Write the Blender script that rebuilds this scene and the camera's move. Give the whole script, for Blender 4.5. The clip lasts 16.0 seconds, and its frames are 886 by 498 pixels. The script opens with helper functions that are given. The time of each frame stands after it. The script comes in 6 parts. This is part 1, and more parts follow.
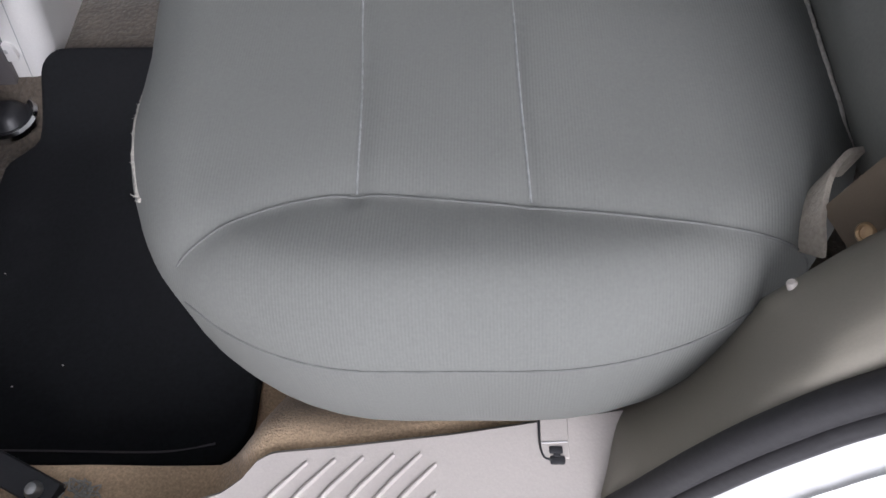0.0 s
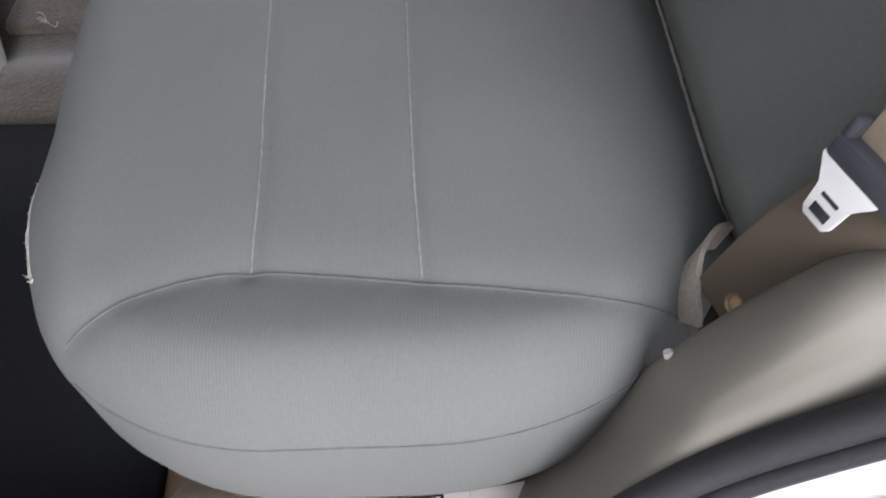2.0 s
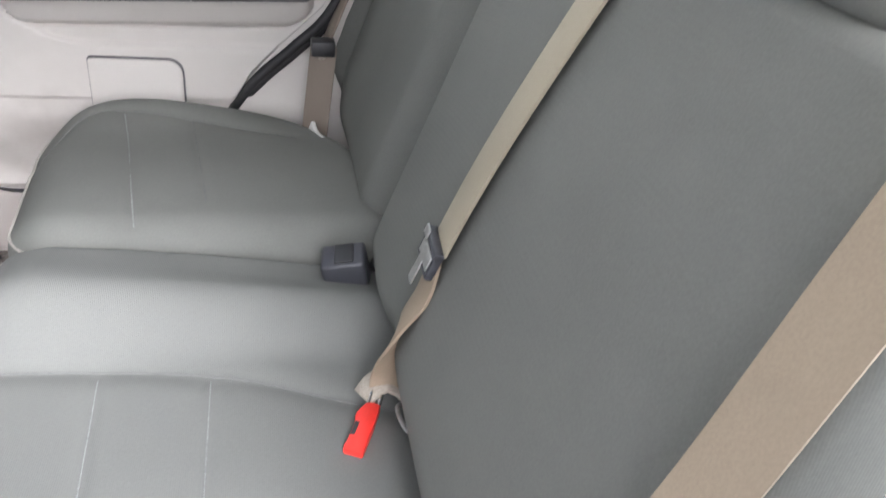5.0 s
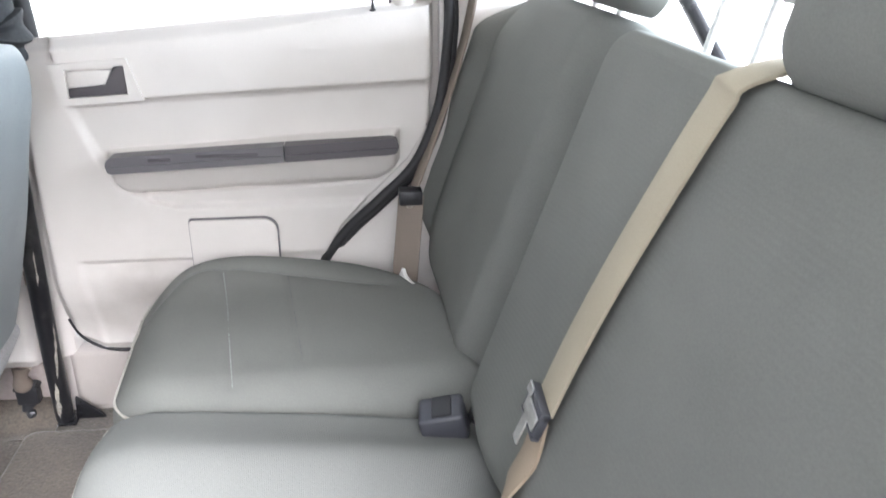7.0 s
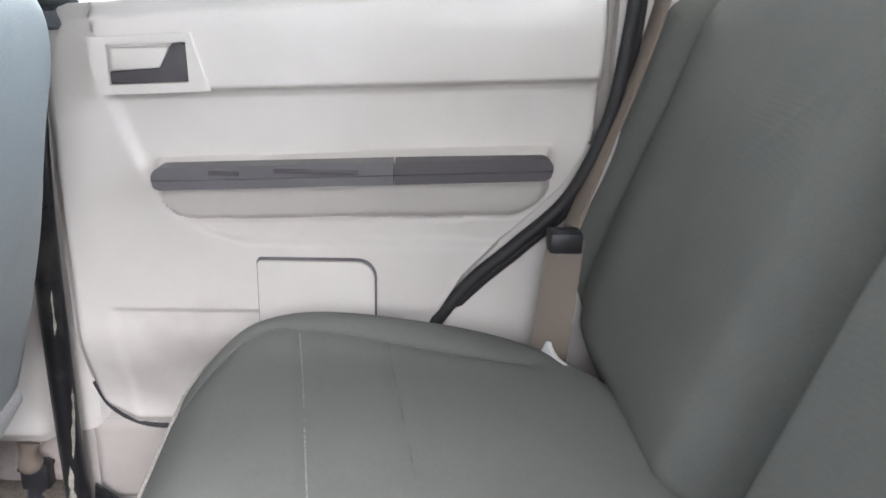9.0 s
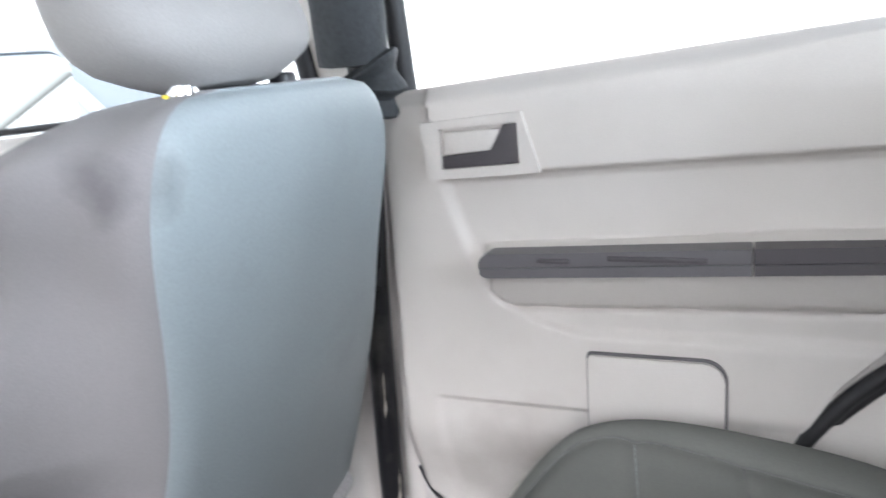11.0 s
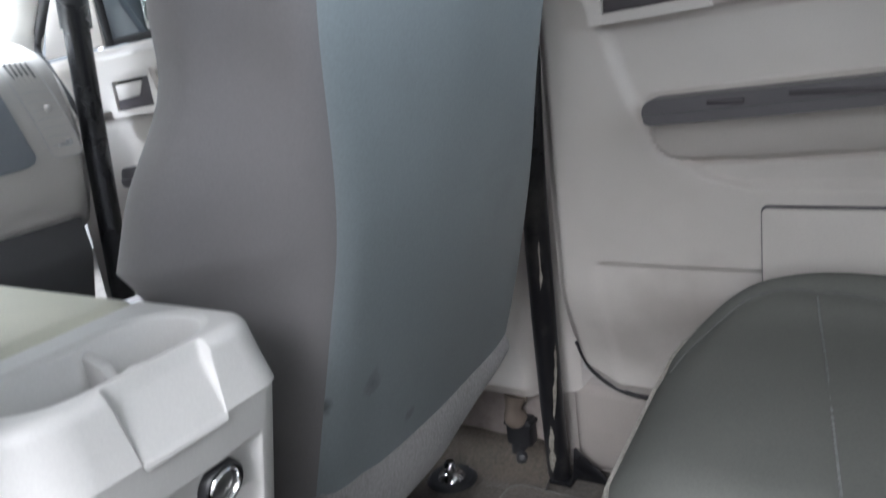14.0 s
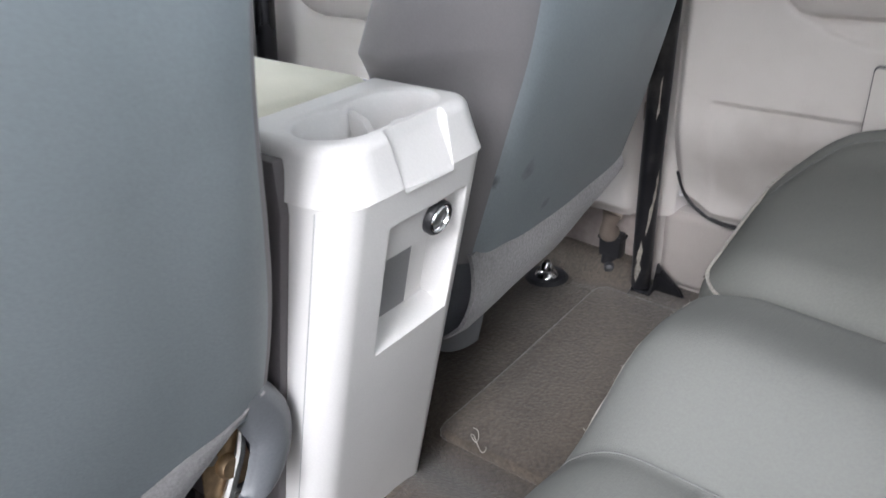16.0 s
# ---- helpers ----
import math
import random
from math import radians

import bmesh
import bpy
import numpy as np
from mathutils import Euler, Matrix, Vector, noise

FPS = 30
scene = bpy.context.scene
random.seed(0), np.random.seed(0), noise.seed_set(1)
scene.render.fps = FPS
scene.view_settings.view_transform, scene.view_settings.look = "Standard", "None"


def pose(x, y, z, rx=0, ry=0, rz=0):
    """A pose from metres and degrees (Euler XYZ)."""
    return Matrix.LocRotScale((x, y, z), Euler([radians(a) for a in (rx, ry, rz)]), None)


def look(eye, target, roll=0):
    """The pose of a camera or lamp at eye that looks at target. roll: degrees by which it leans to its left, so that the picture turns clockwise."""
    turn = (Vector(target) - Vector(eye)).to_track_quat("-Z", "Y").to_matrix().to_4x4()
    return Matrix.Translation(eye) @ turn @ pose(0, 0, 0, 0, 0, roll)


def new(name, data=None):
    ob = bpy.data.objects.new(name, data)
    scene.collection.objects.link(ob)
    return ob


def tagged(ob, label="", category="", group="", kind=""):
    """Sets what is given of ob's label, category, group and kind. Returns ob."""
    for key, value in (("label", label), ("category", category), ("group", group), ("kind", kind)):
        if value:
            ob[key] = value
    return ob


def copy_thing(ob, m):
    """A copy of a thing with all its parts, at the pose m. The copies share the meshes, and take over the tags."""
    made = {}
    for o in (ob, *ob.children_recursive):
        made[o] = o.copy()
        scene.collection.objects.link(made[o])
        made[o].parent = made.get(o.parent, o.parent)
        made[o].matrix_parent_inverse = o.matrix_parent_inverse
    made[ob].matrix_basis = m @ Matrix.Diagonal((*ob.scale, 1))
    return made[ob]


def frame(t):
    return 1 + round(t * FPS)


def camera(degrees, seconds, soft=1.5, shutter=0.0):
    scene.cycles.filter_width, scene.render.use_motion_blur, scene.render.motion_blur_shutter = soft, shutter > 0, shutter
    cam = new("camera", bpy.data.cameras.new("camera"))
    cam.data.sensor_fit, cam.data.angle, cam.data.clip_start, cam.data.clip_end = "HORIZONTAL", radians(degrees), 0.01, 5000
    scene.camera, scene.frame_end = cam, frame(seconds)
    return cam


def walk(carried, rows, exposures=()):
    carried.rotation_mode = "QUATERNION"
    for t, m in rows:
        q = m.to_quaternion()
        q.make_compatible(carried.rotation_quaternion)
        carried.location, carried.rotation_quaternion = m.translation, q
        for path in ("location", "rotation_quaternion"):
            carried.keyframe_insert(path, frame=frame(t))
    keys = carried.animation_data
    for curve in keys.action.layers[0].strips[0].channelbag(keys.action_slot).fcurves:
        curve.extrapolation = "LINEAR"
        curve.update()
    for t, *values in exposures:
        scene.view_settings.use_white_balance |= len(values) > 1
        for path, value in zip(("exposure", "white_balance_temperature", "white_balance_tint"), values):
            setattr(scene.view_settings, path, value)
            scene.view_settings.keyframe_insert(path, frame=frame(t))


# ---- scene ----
cam = camera(59.1, 16.0, shutter=0.4)
PATH = [
    (0, (0.276, -0.784, 0.765), (0.133, 0.241, -0.947), -7.7),
    (0.5, (0.279, -0.782, 0.765), (0.14, 0.224, -0.957), -7.6),
    (1, (0.287, -0.781, 0.767), (0.167, 0.226, -0.956), -6.7),
    (1.5, (0.296, -0.782, 0.769), (0.223, 0.282, -0.922), -4.6),
    (2, (0.309, -0.786, 0.777), (0.319, 0.382, -0.846), -1.5),
    (2.5, (0.316, -0.787, 0.8), (0.375, 0.474, -0.751), -0.4),
    (3, (0.318, -0.794, 0.825), (0.5, 0.573, -0.623), 3.1),
    (3.5, (0.318, -0.805, 0.848), (0.589, 0.663, -0.483), 4.2),
    (4, (0.32, -0.814, 0.875), (0.662, 0.769, -0.3), 5.1),
    (4.5, (0.349, -0.792, 0.947), (0.72, 0.808, -0.195), 5.7),
    (5, (0.36, -0.792, 0.986), (0.785, 0.86, -0.058), 6.7),
    (5.2, (0.361, -0.79, 0.999), (0.806, 0.879, -0.01), 7.1),
    (7.3, (0.344, -0.743, 1.004), (0.54, 1.123, 0.31), 0.2),
    (7.5, (0.334, -0.729, 0.986), (0.519, 1.153, 0.335), 0.7),
    (8, (0.303, -0.614, 0.937), (0.45, 1.263, 0.264), 0.6),
    (8.2, (0.292, -0.555, 0.902), (0.429, 1.32, 0.221), 1.4),
    (10.3, (0.23, -0.205, 0.827), (-0.081, 1.696, 0.289), -1.1),
    (10.5, (0.228, -0.208, 0.839), (-0.203, 1.666, 0.291), -1.3),
    (11, (0.228, -0.228, 0.854), (-0.513, 1.567, 0.373), -4.4),
    (11.5, (0.208, -0.243, 0.863), (-0.702, 1.502, 0.511), -6.7),
    (12, (0.204, -0.255, 0.886), (-0.819, 1.451, 0.681), -6.6),
    (12.5, (0.199, -0.26, 0.895), (-0.851, 1.441, 0.824), -5.7),
    (13, (0.198, -0.258, 0.867), (-0.847, 1.44, 0.707), -6.2),
    (13.5, (0.2, -0.258, 0.826), (-0.822, 1.418, 0.442), -8.3),
    (14, (0.204, -0.248, 0.732), (-0.855, 1.354, 0.173), -7.7),
    (14.5, (0.205, -0.269, 0.716), (-0.884, 1.236, -0.025), -6.1),
    (15, (0.204, -0.306, 0.706), (-0.905, 1.095, -0.192), -6.3),
    (15.5, (0.206, -0.357, 0.721), (-0.941, 0.951, -0.266), -6.8),
    (16, (0.222, -0.463, 0.764), (-0.896, 0.912, -0.164), -2.6),
]
EXPOSURES = [(0.0, 0.5, 6000, 16), (2.5, 0.7, 6000, 15), (3.5, 1.3, 6050, 14), (5.0, 1.8, 6100, 14), (7.5, 2.05, 6050, 13), (8.2, 1.85, 6050, 13), (10.5, 1.75, 6000, 13), (11.5, 1.45, 5950, 11), (12.5, 0.55, 5900, 11), (13.0, 0.05, 5950, 11), (13.5, -0.4, 5950, 11), (14.0, 0.6, 5950, 11), (14.5, 0.85, 5950, 12), (15.0, 0.95, 6000, 12), (15.5, 1.0, 6000, 12), (16.0, 1.1, 6050, 13)]
walk(cam, [(t, look(e, g, r)) for t, e, g, r in PATH], EXPOSURES)

# ---- world and light ----
world = bpy.data.worlds.new("sky")
scene.world = world
world.use_nodes = True
wn = world.node_tree
sky = wn.nodes.new("ShaderNodeTexSky")
sky.sky_type = 'NISHITA'
sky.sun_disc = False
sky.sun_elevation = radians(37)
sky.sun_rotation = radians(165)
sky.air_density, sky.dust_density = 1.0, 3.0
hue = wn.nodes.new("ShaderNodeHueSaturation")
hue.inputs["Saturation"].default_value = 0.25
wn.links.new(sky.outputs[0], hue.inputs["Color"])
wn.links.new(hue.outputs[0], wn.nodes["Background"].inputs[0])
wn.nodes["Background"].inputs[1].default_value = 0.15
sun_data = bpy.data.lights.new("sun", 'SUN')
sun_data.energy, sun_data.angle, sun_data.color = 2.1, radians(28), (1.0, 0.99, 0.97)
sun = new("sun", sun_data)
sun.matrix_world = look((2.7, -10.0, 7.8), (0.0, 0.0, 0.0))

glow = bpy.data.lights.new("rear_window_daylight", 'AREA')
glow.shape, glow.size, glow.size_y, glow.energy, glow.color = 'RECTANGLE', 1.15, 0.36, 44.0, (0.86, 0.95, 1.0)
rear_light = new("rear_window_daylight", glow)
rear_light.matrix_world = look((1.58, 0.04, 1.06), (0.2, 0.04, 0.86))

front_glow = bpy.data.lights.new("windscreen_daylight", 'AREA')
front_glow.shape, front_glow.size, front_glow.size_y, front_glow.energy, front_glow.color = 'RECTANGLE', 1.1, 0.30, 15.0, (0.92, 0.97, 1.0)
front_glow.spread = radians(80)
front_light = new("windscreen_daylight", front_glow)
front_light.matrix_world = look((-1.32, 0.04, 1.05), (-1.16, 0.04, 0.55))

# ---- materials ----
def material(name, color, rough=0.6, metal=0.0, vary=0.12, grain=120.0, bump=0.15, stains=0.0, stain_color=None, fibres=0.0, ribs=0.0, coat=0.0, spec=0.5, blots=(), blot_color=(0.08, 0.075, 0.08)):
    m = bpy.data.materials.new(name)
    m.use_nodes = True
    t = m.node_tree
    b = t.nodes["Principled BSDF"]
    tex = t.nodes.new("ShaderNodeTexCoord")
    big = t.nodes.new("ShaderNodeTexNoise")
    big.inputs["Scale"].default_value, big.inputs["Detail"].default_value = 7.0, 5.0
    fine = t.nodes.new("ShaderNodeTexNoise")
    fine.inputs["Scale"].default_value, fine.inputs["Detail"].default_value = grain, 3.0
    t.links.new(tex.outputs["Object"], big.inputs["Vector"])
    t.links.new(tex.outputs["Object"], fine.inputs["Vector"])
    add = t.nodes.new("ShaderNodeMath")
    add.operation = 'ADD'
    t.links.new(big.outputs["Fac"], add.inputs[0])
    t.links.new(fine.outputs["Fac"], add.inputs[1])
    ramp = t.nodes.new("ShaderNodeMapRange")
    ramp.inputs["From Min"].default_value, ramp.inputs["From Max"].default_value = 0.7, 1.3
    ramp.inputs["To Min"].default_value, ramp.inputs["To Max"].default_value = 1.0 - vary, 1.0 + vary
    t.links.new(add.outputs[0], ramp.inputs["Value"])
    mul = t.nodes.new("ShaderNodeMix")
    mul.data_type, mul.blend_type = 'RGBA', 'MULTIPLY'
    mul.inputs["Factor"].default_value = 1.0
    mul.inputs["A"].default_value = (*color, 1)
    t.links.new(ramp.outputs["Result"], mul.inputs["B"])
    out = mul.outputs["Result"]
    if stains:
        sn = t.nodes.new("ShaderNodeTexNoise")
        sn.inputs["Scale"].default_value, sn.inputs["Detail"].default_value, sn.inputs["Roughness"].default_value = 9.0, 8.0, 0.65
        t.links.new(tex.outputs["Object"], sn.inputs["Vector"])
        sr = t.nodes.new("ShaderNodeMapRange")
        sr.inputs["From Min"].default_value, sr.inputs["From Max"].default_value = 0.55, 0.75
        sr.inputs["To Max"].default_value = stains
        t.links.new(sn.outputs["Fac"], sr.inputs["Value"])
        sm = t.nodes.new("ShaderNodeMix")
        sm.data_type = 'RGBA'
        sm.inputs["B"].default_value = (*(stain_color or [c * 0.4 for c in color]), 1)
        t.links.new(sr.outputs["Result"], sm.inputs["Factor"])
        t.links.new(out, sm.inputs["A"])
        out = sm.outputs["Result"]
    for centre, radius, strength in blots:
        # a smudge of its own ragged shape at one place
        off = t.nodes.new("ShaderNodeVectorMath")
        off.operation = 'DISTANCE'
        off.inputs[1].default_value = centre
        t.links.new(tex.outputs["Object"], off.inputs[0])
        rag = t.nodes.new("ShaderNodeMath")
        rag.operation = 'MULTIPLY_ADD'
        rag.inputs[1].default_value, rag.inputs[2].default_value = radius * 1.6, -radius * 0.8
        bn = t.nodes.new("ShaderNodeTexNoise")
        bn.inputs["Scale"].default_value, bn.inputs["Detail"].default_value = 0.9 / radius, 4.0
        t.links.new(tex.outputs["Object"], bn.inputs["Vector"])
        t.links.new(bn.outputs["Fac"], rag.inputs[0])
        dist = t.nodes.new("ShaderNodeMath")
        dist.operation = 'ADD'
        t.links.new(off.outputs["Value"], dist.inputs[0])
        t.links.new(rag.outputs[0], dist.inputs[1])
        fade = t.nodes.new("ShaderNodeMapRange")
        fade.inputs["From Min"].default_value, fade.inputs["From Max"].default_value = radius * 0.35, radius
        fade.inputs["To Min"].default_value, fade.inputs["To Max"].default_value = strength, 0.0
        t.links.new(dist.outputs[0], fade.inputs["Value"])
        bm_ = t.nodes.new("ShaderNodeMix")
        bm_.data_type = 'RGBA'
        bm_.inputs["B"].default_value = (*blot_color, 1)
        t.links.new(fade.outputs["Result"], bm_.inputs["Factor"])
        t.links.new(out, bm_.inputs["A"])
        out = bm_.outputs["Result"]
    t.links.new(out, b.inputs["Base Color"])
    b.inputs["Roughness"].default_value = rough
    rr = t.nodes.new("ShaderNodeMapRange")
    rr.inputs["To Min"].default_value, rr.inputs["To Max"].default_value = max(0.03, rough - 0.1), min(1.0, rough + 0.1)
    t.links.new(big.outputs["Fac"], rr.inputs["Value"])
    t.links.new(rr.outputs["Result"], b.inputs["Roughness"])
    b.inputs["Metallic"].default_value = metal
    b.inputs["Specular IOR Level"].default_value = spec
    b.inputs["Coat Weight"].default_value = coat
    if fibres:
        b.inputs["Sheen Weight"].default_value = fibres
        b.inputs["Sheen Roughness"].default_value = 0.5
    height = fine.outputs["Fac"]
    if ribs:
        wave = t.nodes.new("ShaderNodeTexWave")
        wave.inputs["Scale"].default_value = ribs
        wave.inputs["Distortion"].default_value = 0.6
        wave.inputs["Detail"].default_value = 1.0
        t.links.new(tex.outputs["Object"], wave.inputs["Vector"])
        hm = t.nodes.new("ShaderNodeMath")
        hm.operation = 'ADD'
        t.links.new(wave.outputs["Fac"], hm.inputs[0])
        t.links.new(fine.outputs["Fac"], hm.inputs[1])
        height = hm.outputs[0]
    bp = t.nodes.new("ShaderNodeBump")
    bp.inputs["Strength"].default_value, bp.inputs["Distance"].default_value = bump, 0.002
    t.links.new(height, bp.inputs["Height"])
    t.links.new(bp.outputs["Normal"], b.inputs["Normal"])
    return m


CLOTH = material("grey seat vinyl", (0.146, 0.148, 0.136), 0.78, vary=0.085, grain=420, bump=0.05, ribs=140, spec=0.22, stains=0.22, stain_color=(0.108, 0.109, 0.102))
CLOTH_RIB = material("ribbed grey seat vinyl", (0.146, 0.149, 0.140), 0.78, vary=0.07, grain=420, bump=0.12, ribs=140, spec=0.22)
CLOTH_SEAM = material("seat seam thread", (0.115, 0.117, 0.112), 0.8, vary=0.2)
# worn seam thread; the highlight along the seam is part of its pale colour
SEAM_PALE = material("pale worn seam edge with highlight in colour", (0.21, 0.214, 0.212), 0.8, vary=0.3, grain=200)
PIPING = material("frayed pale piping", (0.36, 0.34, 0.305), 0.9, vary=0.35, grain=300, bump=0.6)
PANEL = material("blue grey seat back vinyl", (0.25, 0.282, 0.297), 0.5, vary=0.08, grain=350, bump=0.12, stains=0.25, stain_color=(0.15, 0.165, 0.175), blots=[((-0.138, 0.170, 0.788), 0.030, 0.40), ((-0.245, 0.213, 0.414), 0.012, 0.8), ((-0.24, 0.275, 0.41), 0.016, 0.5), ((-0.27, 0.35, 0.335), 0.012, 0.5)])
RECLINER = material("grey recliner plastic", (0.145, 0.153, 0.165), 0.38, vary=0.08, grain=350, bump=0.08, stains=0.25, stain_color=(0.13, 0.135, 0.14))
SIDECLOTH = material("mauve grey seat cloth", (0.200, 0.188, 0.192), 0.8, vary=0.05, grain=450, bump=0.12, stains=0.22, stain_color=(0.13, 0.12, 0.123), fibres=0.1, blots=[((-0.160, 0.138, 0.785), 0.034, 0.60), ((-0.175, 0.100, 0.815), 0.040, 0.40), ((-0.172, 0.120, 0.74), 0.030, 0.25), ((-0.15, 0.16, 0.62), 0.04, 0.3)])
HEADCLOTH = material("grey headrest cloth", (0.262, 0.252, 0.250), 0.8, vary=0.06, grain=450, bump=0.14, stains=0.3, stain_color=(0.17, 0.155, 0.155), fibres=0.1, blots=[((-0.20, 0.27, 0.99), 0.035, 0.35), ((-0.19, 0.30, 1.02), 0.02, 0.3)])
FLAP = material("pale grey felt flap", (0.25, 0.243, 0.245), 0.95, vary=0.25, grain=260, bump=0.5, stains=0.4, fibres=0.3)
BEIGE = material("beige moulded plastic", (0.60, 0.562, 0.53), 0.5, vary=0.05, grain=600, bump=0.10, stains=0.10, stain_color=(0.38, 0.33, 0.29))
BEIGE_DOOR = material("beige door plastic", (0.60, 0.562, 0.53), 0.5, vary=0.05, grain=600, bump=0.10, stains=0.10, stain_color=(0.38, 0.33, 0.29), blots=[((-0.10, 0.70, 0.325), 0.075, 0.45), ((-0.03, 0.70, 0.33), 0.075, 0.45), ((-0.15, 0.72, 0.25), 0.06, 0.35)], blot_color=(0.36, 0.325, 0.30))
BEIGE_WORN = material("worn beige lower trim", (0.42, 0.382, 0.355), 0.6, vary=0.1, grain=500, bump=0.15, stains=0.35, stain_color=(0.30, 0.25, 0.22))
TAUPE = material("taupe wheel arch plastic", (0.215, 0.197, 0.163), 0.55, vary=0.05, grain=700, bump=0.035)
SILL = material("pale sill plastic", (0.42, 0.385, 0.36), 0.5, vary=0.05, grain=500, bump=0.12, stains=0.15)
STRIP = material("grey armrest plastic", (0.115, 0.108, 0.115), 0.45, vary=0.08, grain=500, bump=0.1)
STRIP_DARK = material("dark armrest plastic", (0.07, 0.062, 0.068), 0.5, vary=0.08, grain=500, bump=0.1)
DARK = material("black plastic", (0.022, 0.022, 0.025), 0.42, vary=0.15, grain=300, bump=0.1)
BUCKLE = material("charcoal buckle plastic", (0.045, 0.046, 0.055), 0.4, vary=0.1)
RUBBER = material("black rubber seal", (0.022, 0.021, 0.023), 0.6, vary=0.2, grain=200, bump=0.2)
CARPET = material("brown carpet", (0.080, 0.063, 0.048), 0.95, vary=0.45, grain=170, bump=1.0, stains=0.9, stain_color=(0.036, 0.030, 0.024), fibres=0.35)
CARPET_PALE = material("sandy worn carpet", (0.52, 0.375, 0.24), 0.95, vary=0.3, grain=420, bump=0.7, stains=0.2, stain_color=(0.22, 0.15, 0.09), fibres=0.3)
MATBLACK = material("black rubber backed mat", (0.007, 0.0075, 0.009), 0.85, vary=0.3, grain=200, bump=0.3, spec=0.25, stains=0.2, stain_color=(0.03, 0.03, 0.035))
CONSOLE = material("white console plastic", (0.74, 0.725, 0.71), 0.42, vary=0.04, grain=500, bump=0.06, stains=0.10, stain_color=(0.5, 0.47, 0.45))
SIDE_PANEL = material("dark grey console side plastic", (0.13, 0.12, 0.123), 0.5, vary=0.06, grain=400, bump=0.06)
CONSOLE_GREY = material("grey pocket liner", (0.42, 0.42, 0.42), 0.5, vary=0.06, grain=400, bump=0.08)
# grey plastic whose darker tone holds the shade inside the pocket
POCKET = material("grey pocket plastic with shade in colour", (0.29, 0.29, 0.295), 0.6, vary=0.06, grain=400, bump=0.08)
LID = material("cream armrest lid", (0.66, 0.645, 0.54), 0.55, vary=0.05, grain=500, bump=0.1)
CHROME = material("chrome", (0.75, 0.75, 0.76), 0.12, metal=1.0, vary=0.05, bump=0.02)
STEEL = material("worn steel", (0.55, 0.55, 0.54), 0.35, metal=0.9, vary=0.2, grain=150, bump=0.1)
RUST = material("rusty brass bracket", (0.42, 0.30, 0.18), 0.45, metal=0.7, vary=0.35, grain=90, bump=0.3, stains=0.6, stain_color=(0.16, 0.08, 0.04))
FOAM = material("black foam padding", (0.030, 0.033, 0.037), 0.75, vary=0.25, grain=160, bump=0.5, stains=0.3, stain_color=(0.05, 0.055, 0.06))
PIPE = material("black painted pipe", (0.012, 0.012, 0.014), 0.28, vary=0.2, grain=120, bump=0.05, stains=0.12, stain_color=(0.2, 0.19, 0.18))
PIPE_SCUFFED = material("scuffed black pipe", (0.012, 0.012, 0.014), 0.3, vary=0.2, grain=120, bump=0.05, stains=0.35, stain_color=(0.16, 0.15, 0.135))
BARE = material("bare scraped metal", (0.40, 0.37, 0.32), 0.55, metal=0.3, vary=0.45, grain=220, bump=0.3, stains=0.5, stain_color=(0.10, 0.09, 0.08))
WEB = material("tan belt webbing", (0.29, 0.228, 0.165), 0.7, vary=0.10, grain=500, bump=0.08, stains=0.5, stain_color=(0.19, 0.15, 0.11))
WEB_PALE = material("pale khaki belt webbing", (0.315, 0.275, 0.205), 0.7, stains=0.3, stain_color=(0.21, 0.18, 0.13), vary=0.08, grain=700, bump=0.06)
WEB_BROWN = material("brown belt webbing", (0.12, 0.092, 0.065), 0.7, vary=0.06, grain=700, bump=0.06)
WEB_TAUPE = material("taupe belt webbing", (0.205, 0.165, 0.135), 0.7, vary=0.08, grain=600, bump=0.06, stains=0.3, stain_color=(0.13, 0.10, 0.08))
FELT = material("beige felt end", (0.36, 0.32, 0.27), 0.95, vary=0.2, grain=300, bump=0.6)
YELLOW = material("yellow tag", (0.75, 0.55, 0.04), 0.5, vary=0.05)
RED = material("red plastic", (0.75, 0.035, 0.025), 0.4, vary=0.06, grain=300, bump=0.05)
PILLAR = material("pale grey pillar plastic", (0.56, 0.55, 0.525), 0.5, vary=0.05, grain=500, bump=0.08)
SAIL = material("slate mirror triangle plastic", (0.085, 0.098, 0.112), 0.38, vary=0.08, grain=400, bump=0.06)
BEAM = material("grey painted steel frame", (0.42, 0.43, 0.43), 0.6, vary=0.08)
RAIL_GREEN = material("grey green painted rail", (0.22, 0.30, 0.29), 0.55, vary=0.08)
WHITE = material("white plastic", (0.78, 0.77, 0.75), 0.4, vary=0.04)
GRIMY = material("grimy sill paint", (0.34, 0.295, 0.275), 0.7, vary=0.2, grain=60, bump=0.3, stains=0.6, stain_color=(0.16, 0.125, 0.10))
PAINT = material("white car paint", (0.80, 0.80, 0.80), 0.25, vary=0.02, bump=0.02, coat=0.5)
PAINT_BLUE = material("blue car paint", (0.22, 0.36, 0.60), 0.3, vary=0.05, bump=0.02, coat=0.6)
PAINT_SILVER = material("silver car paint", (0.38, 0.39, 0.40), 0.3, metal=0.4, vary=0.05, bump=0.02, coat=0.5)
HEADLINER = material("grey cloth headliner", (0.42, 0.40, 0.37), 0.95, vary=0.08, grain=400, bump=0.3)
DASH = material("pale dashboard plastic", (0.50, 0.48, 0.45), 0.5, vary=0.05, grain=500, bump=0.1)
DASH_BLUE = material("slate dashboard panel", (0.20, 0.22, 0.245), 0.4, vary=0.06, grain=400, bump=0.05)
DASH_DARK = material("dark lower dashboard", (0.09, 0.09, 0.095), 0.6, vary=0.08, grain=400, bump=0.1)
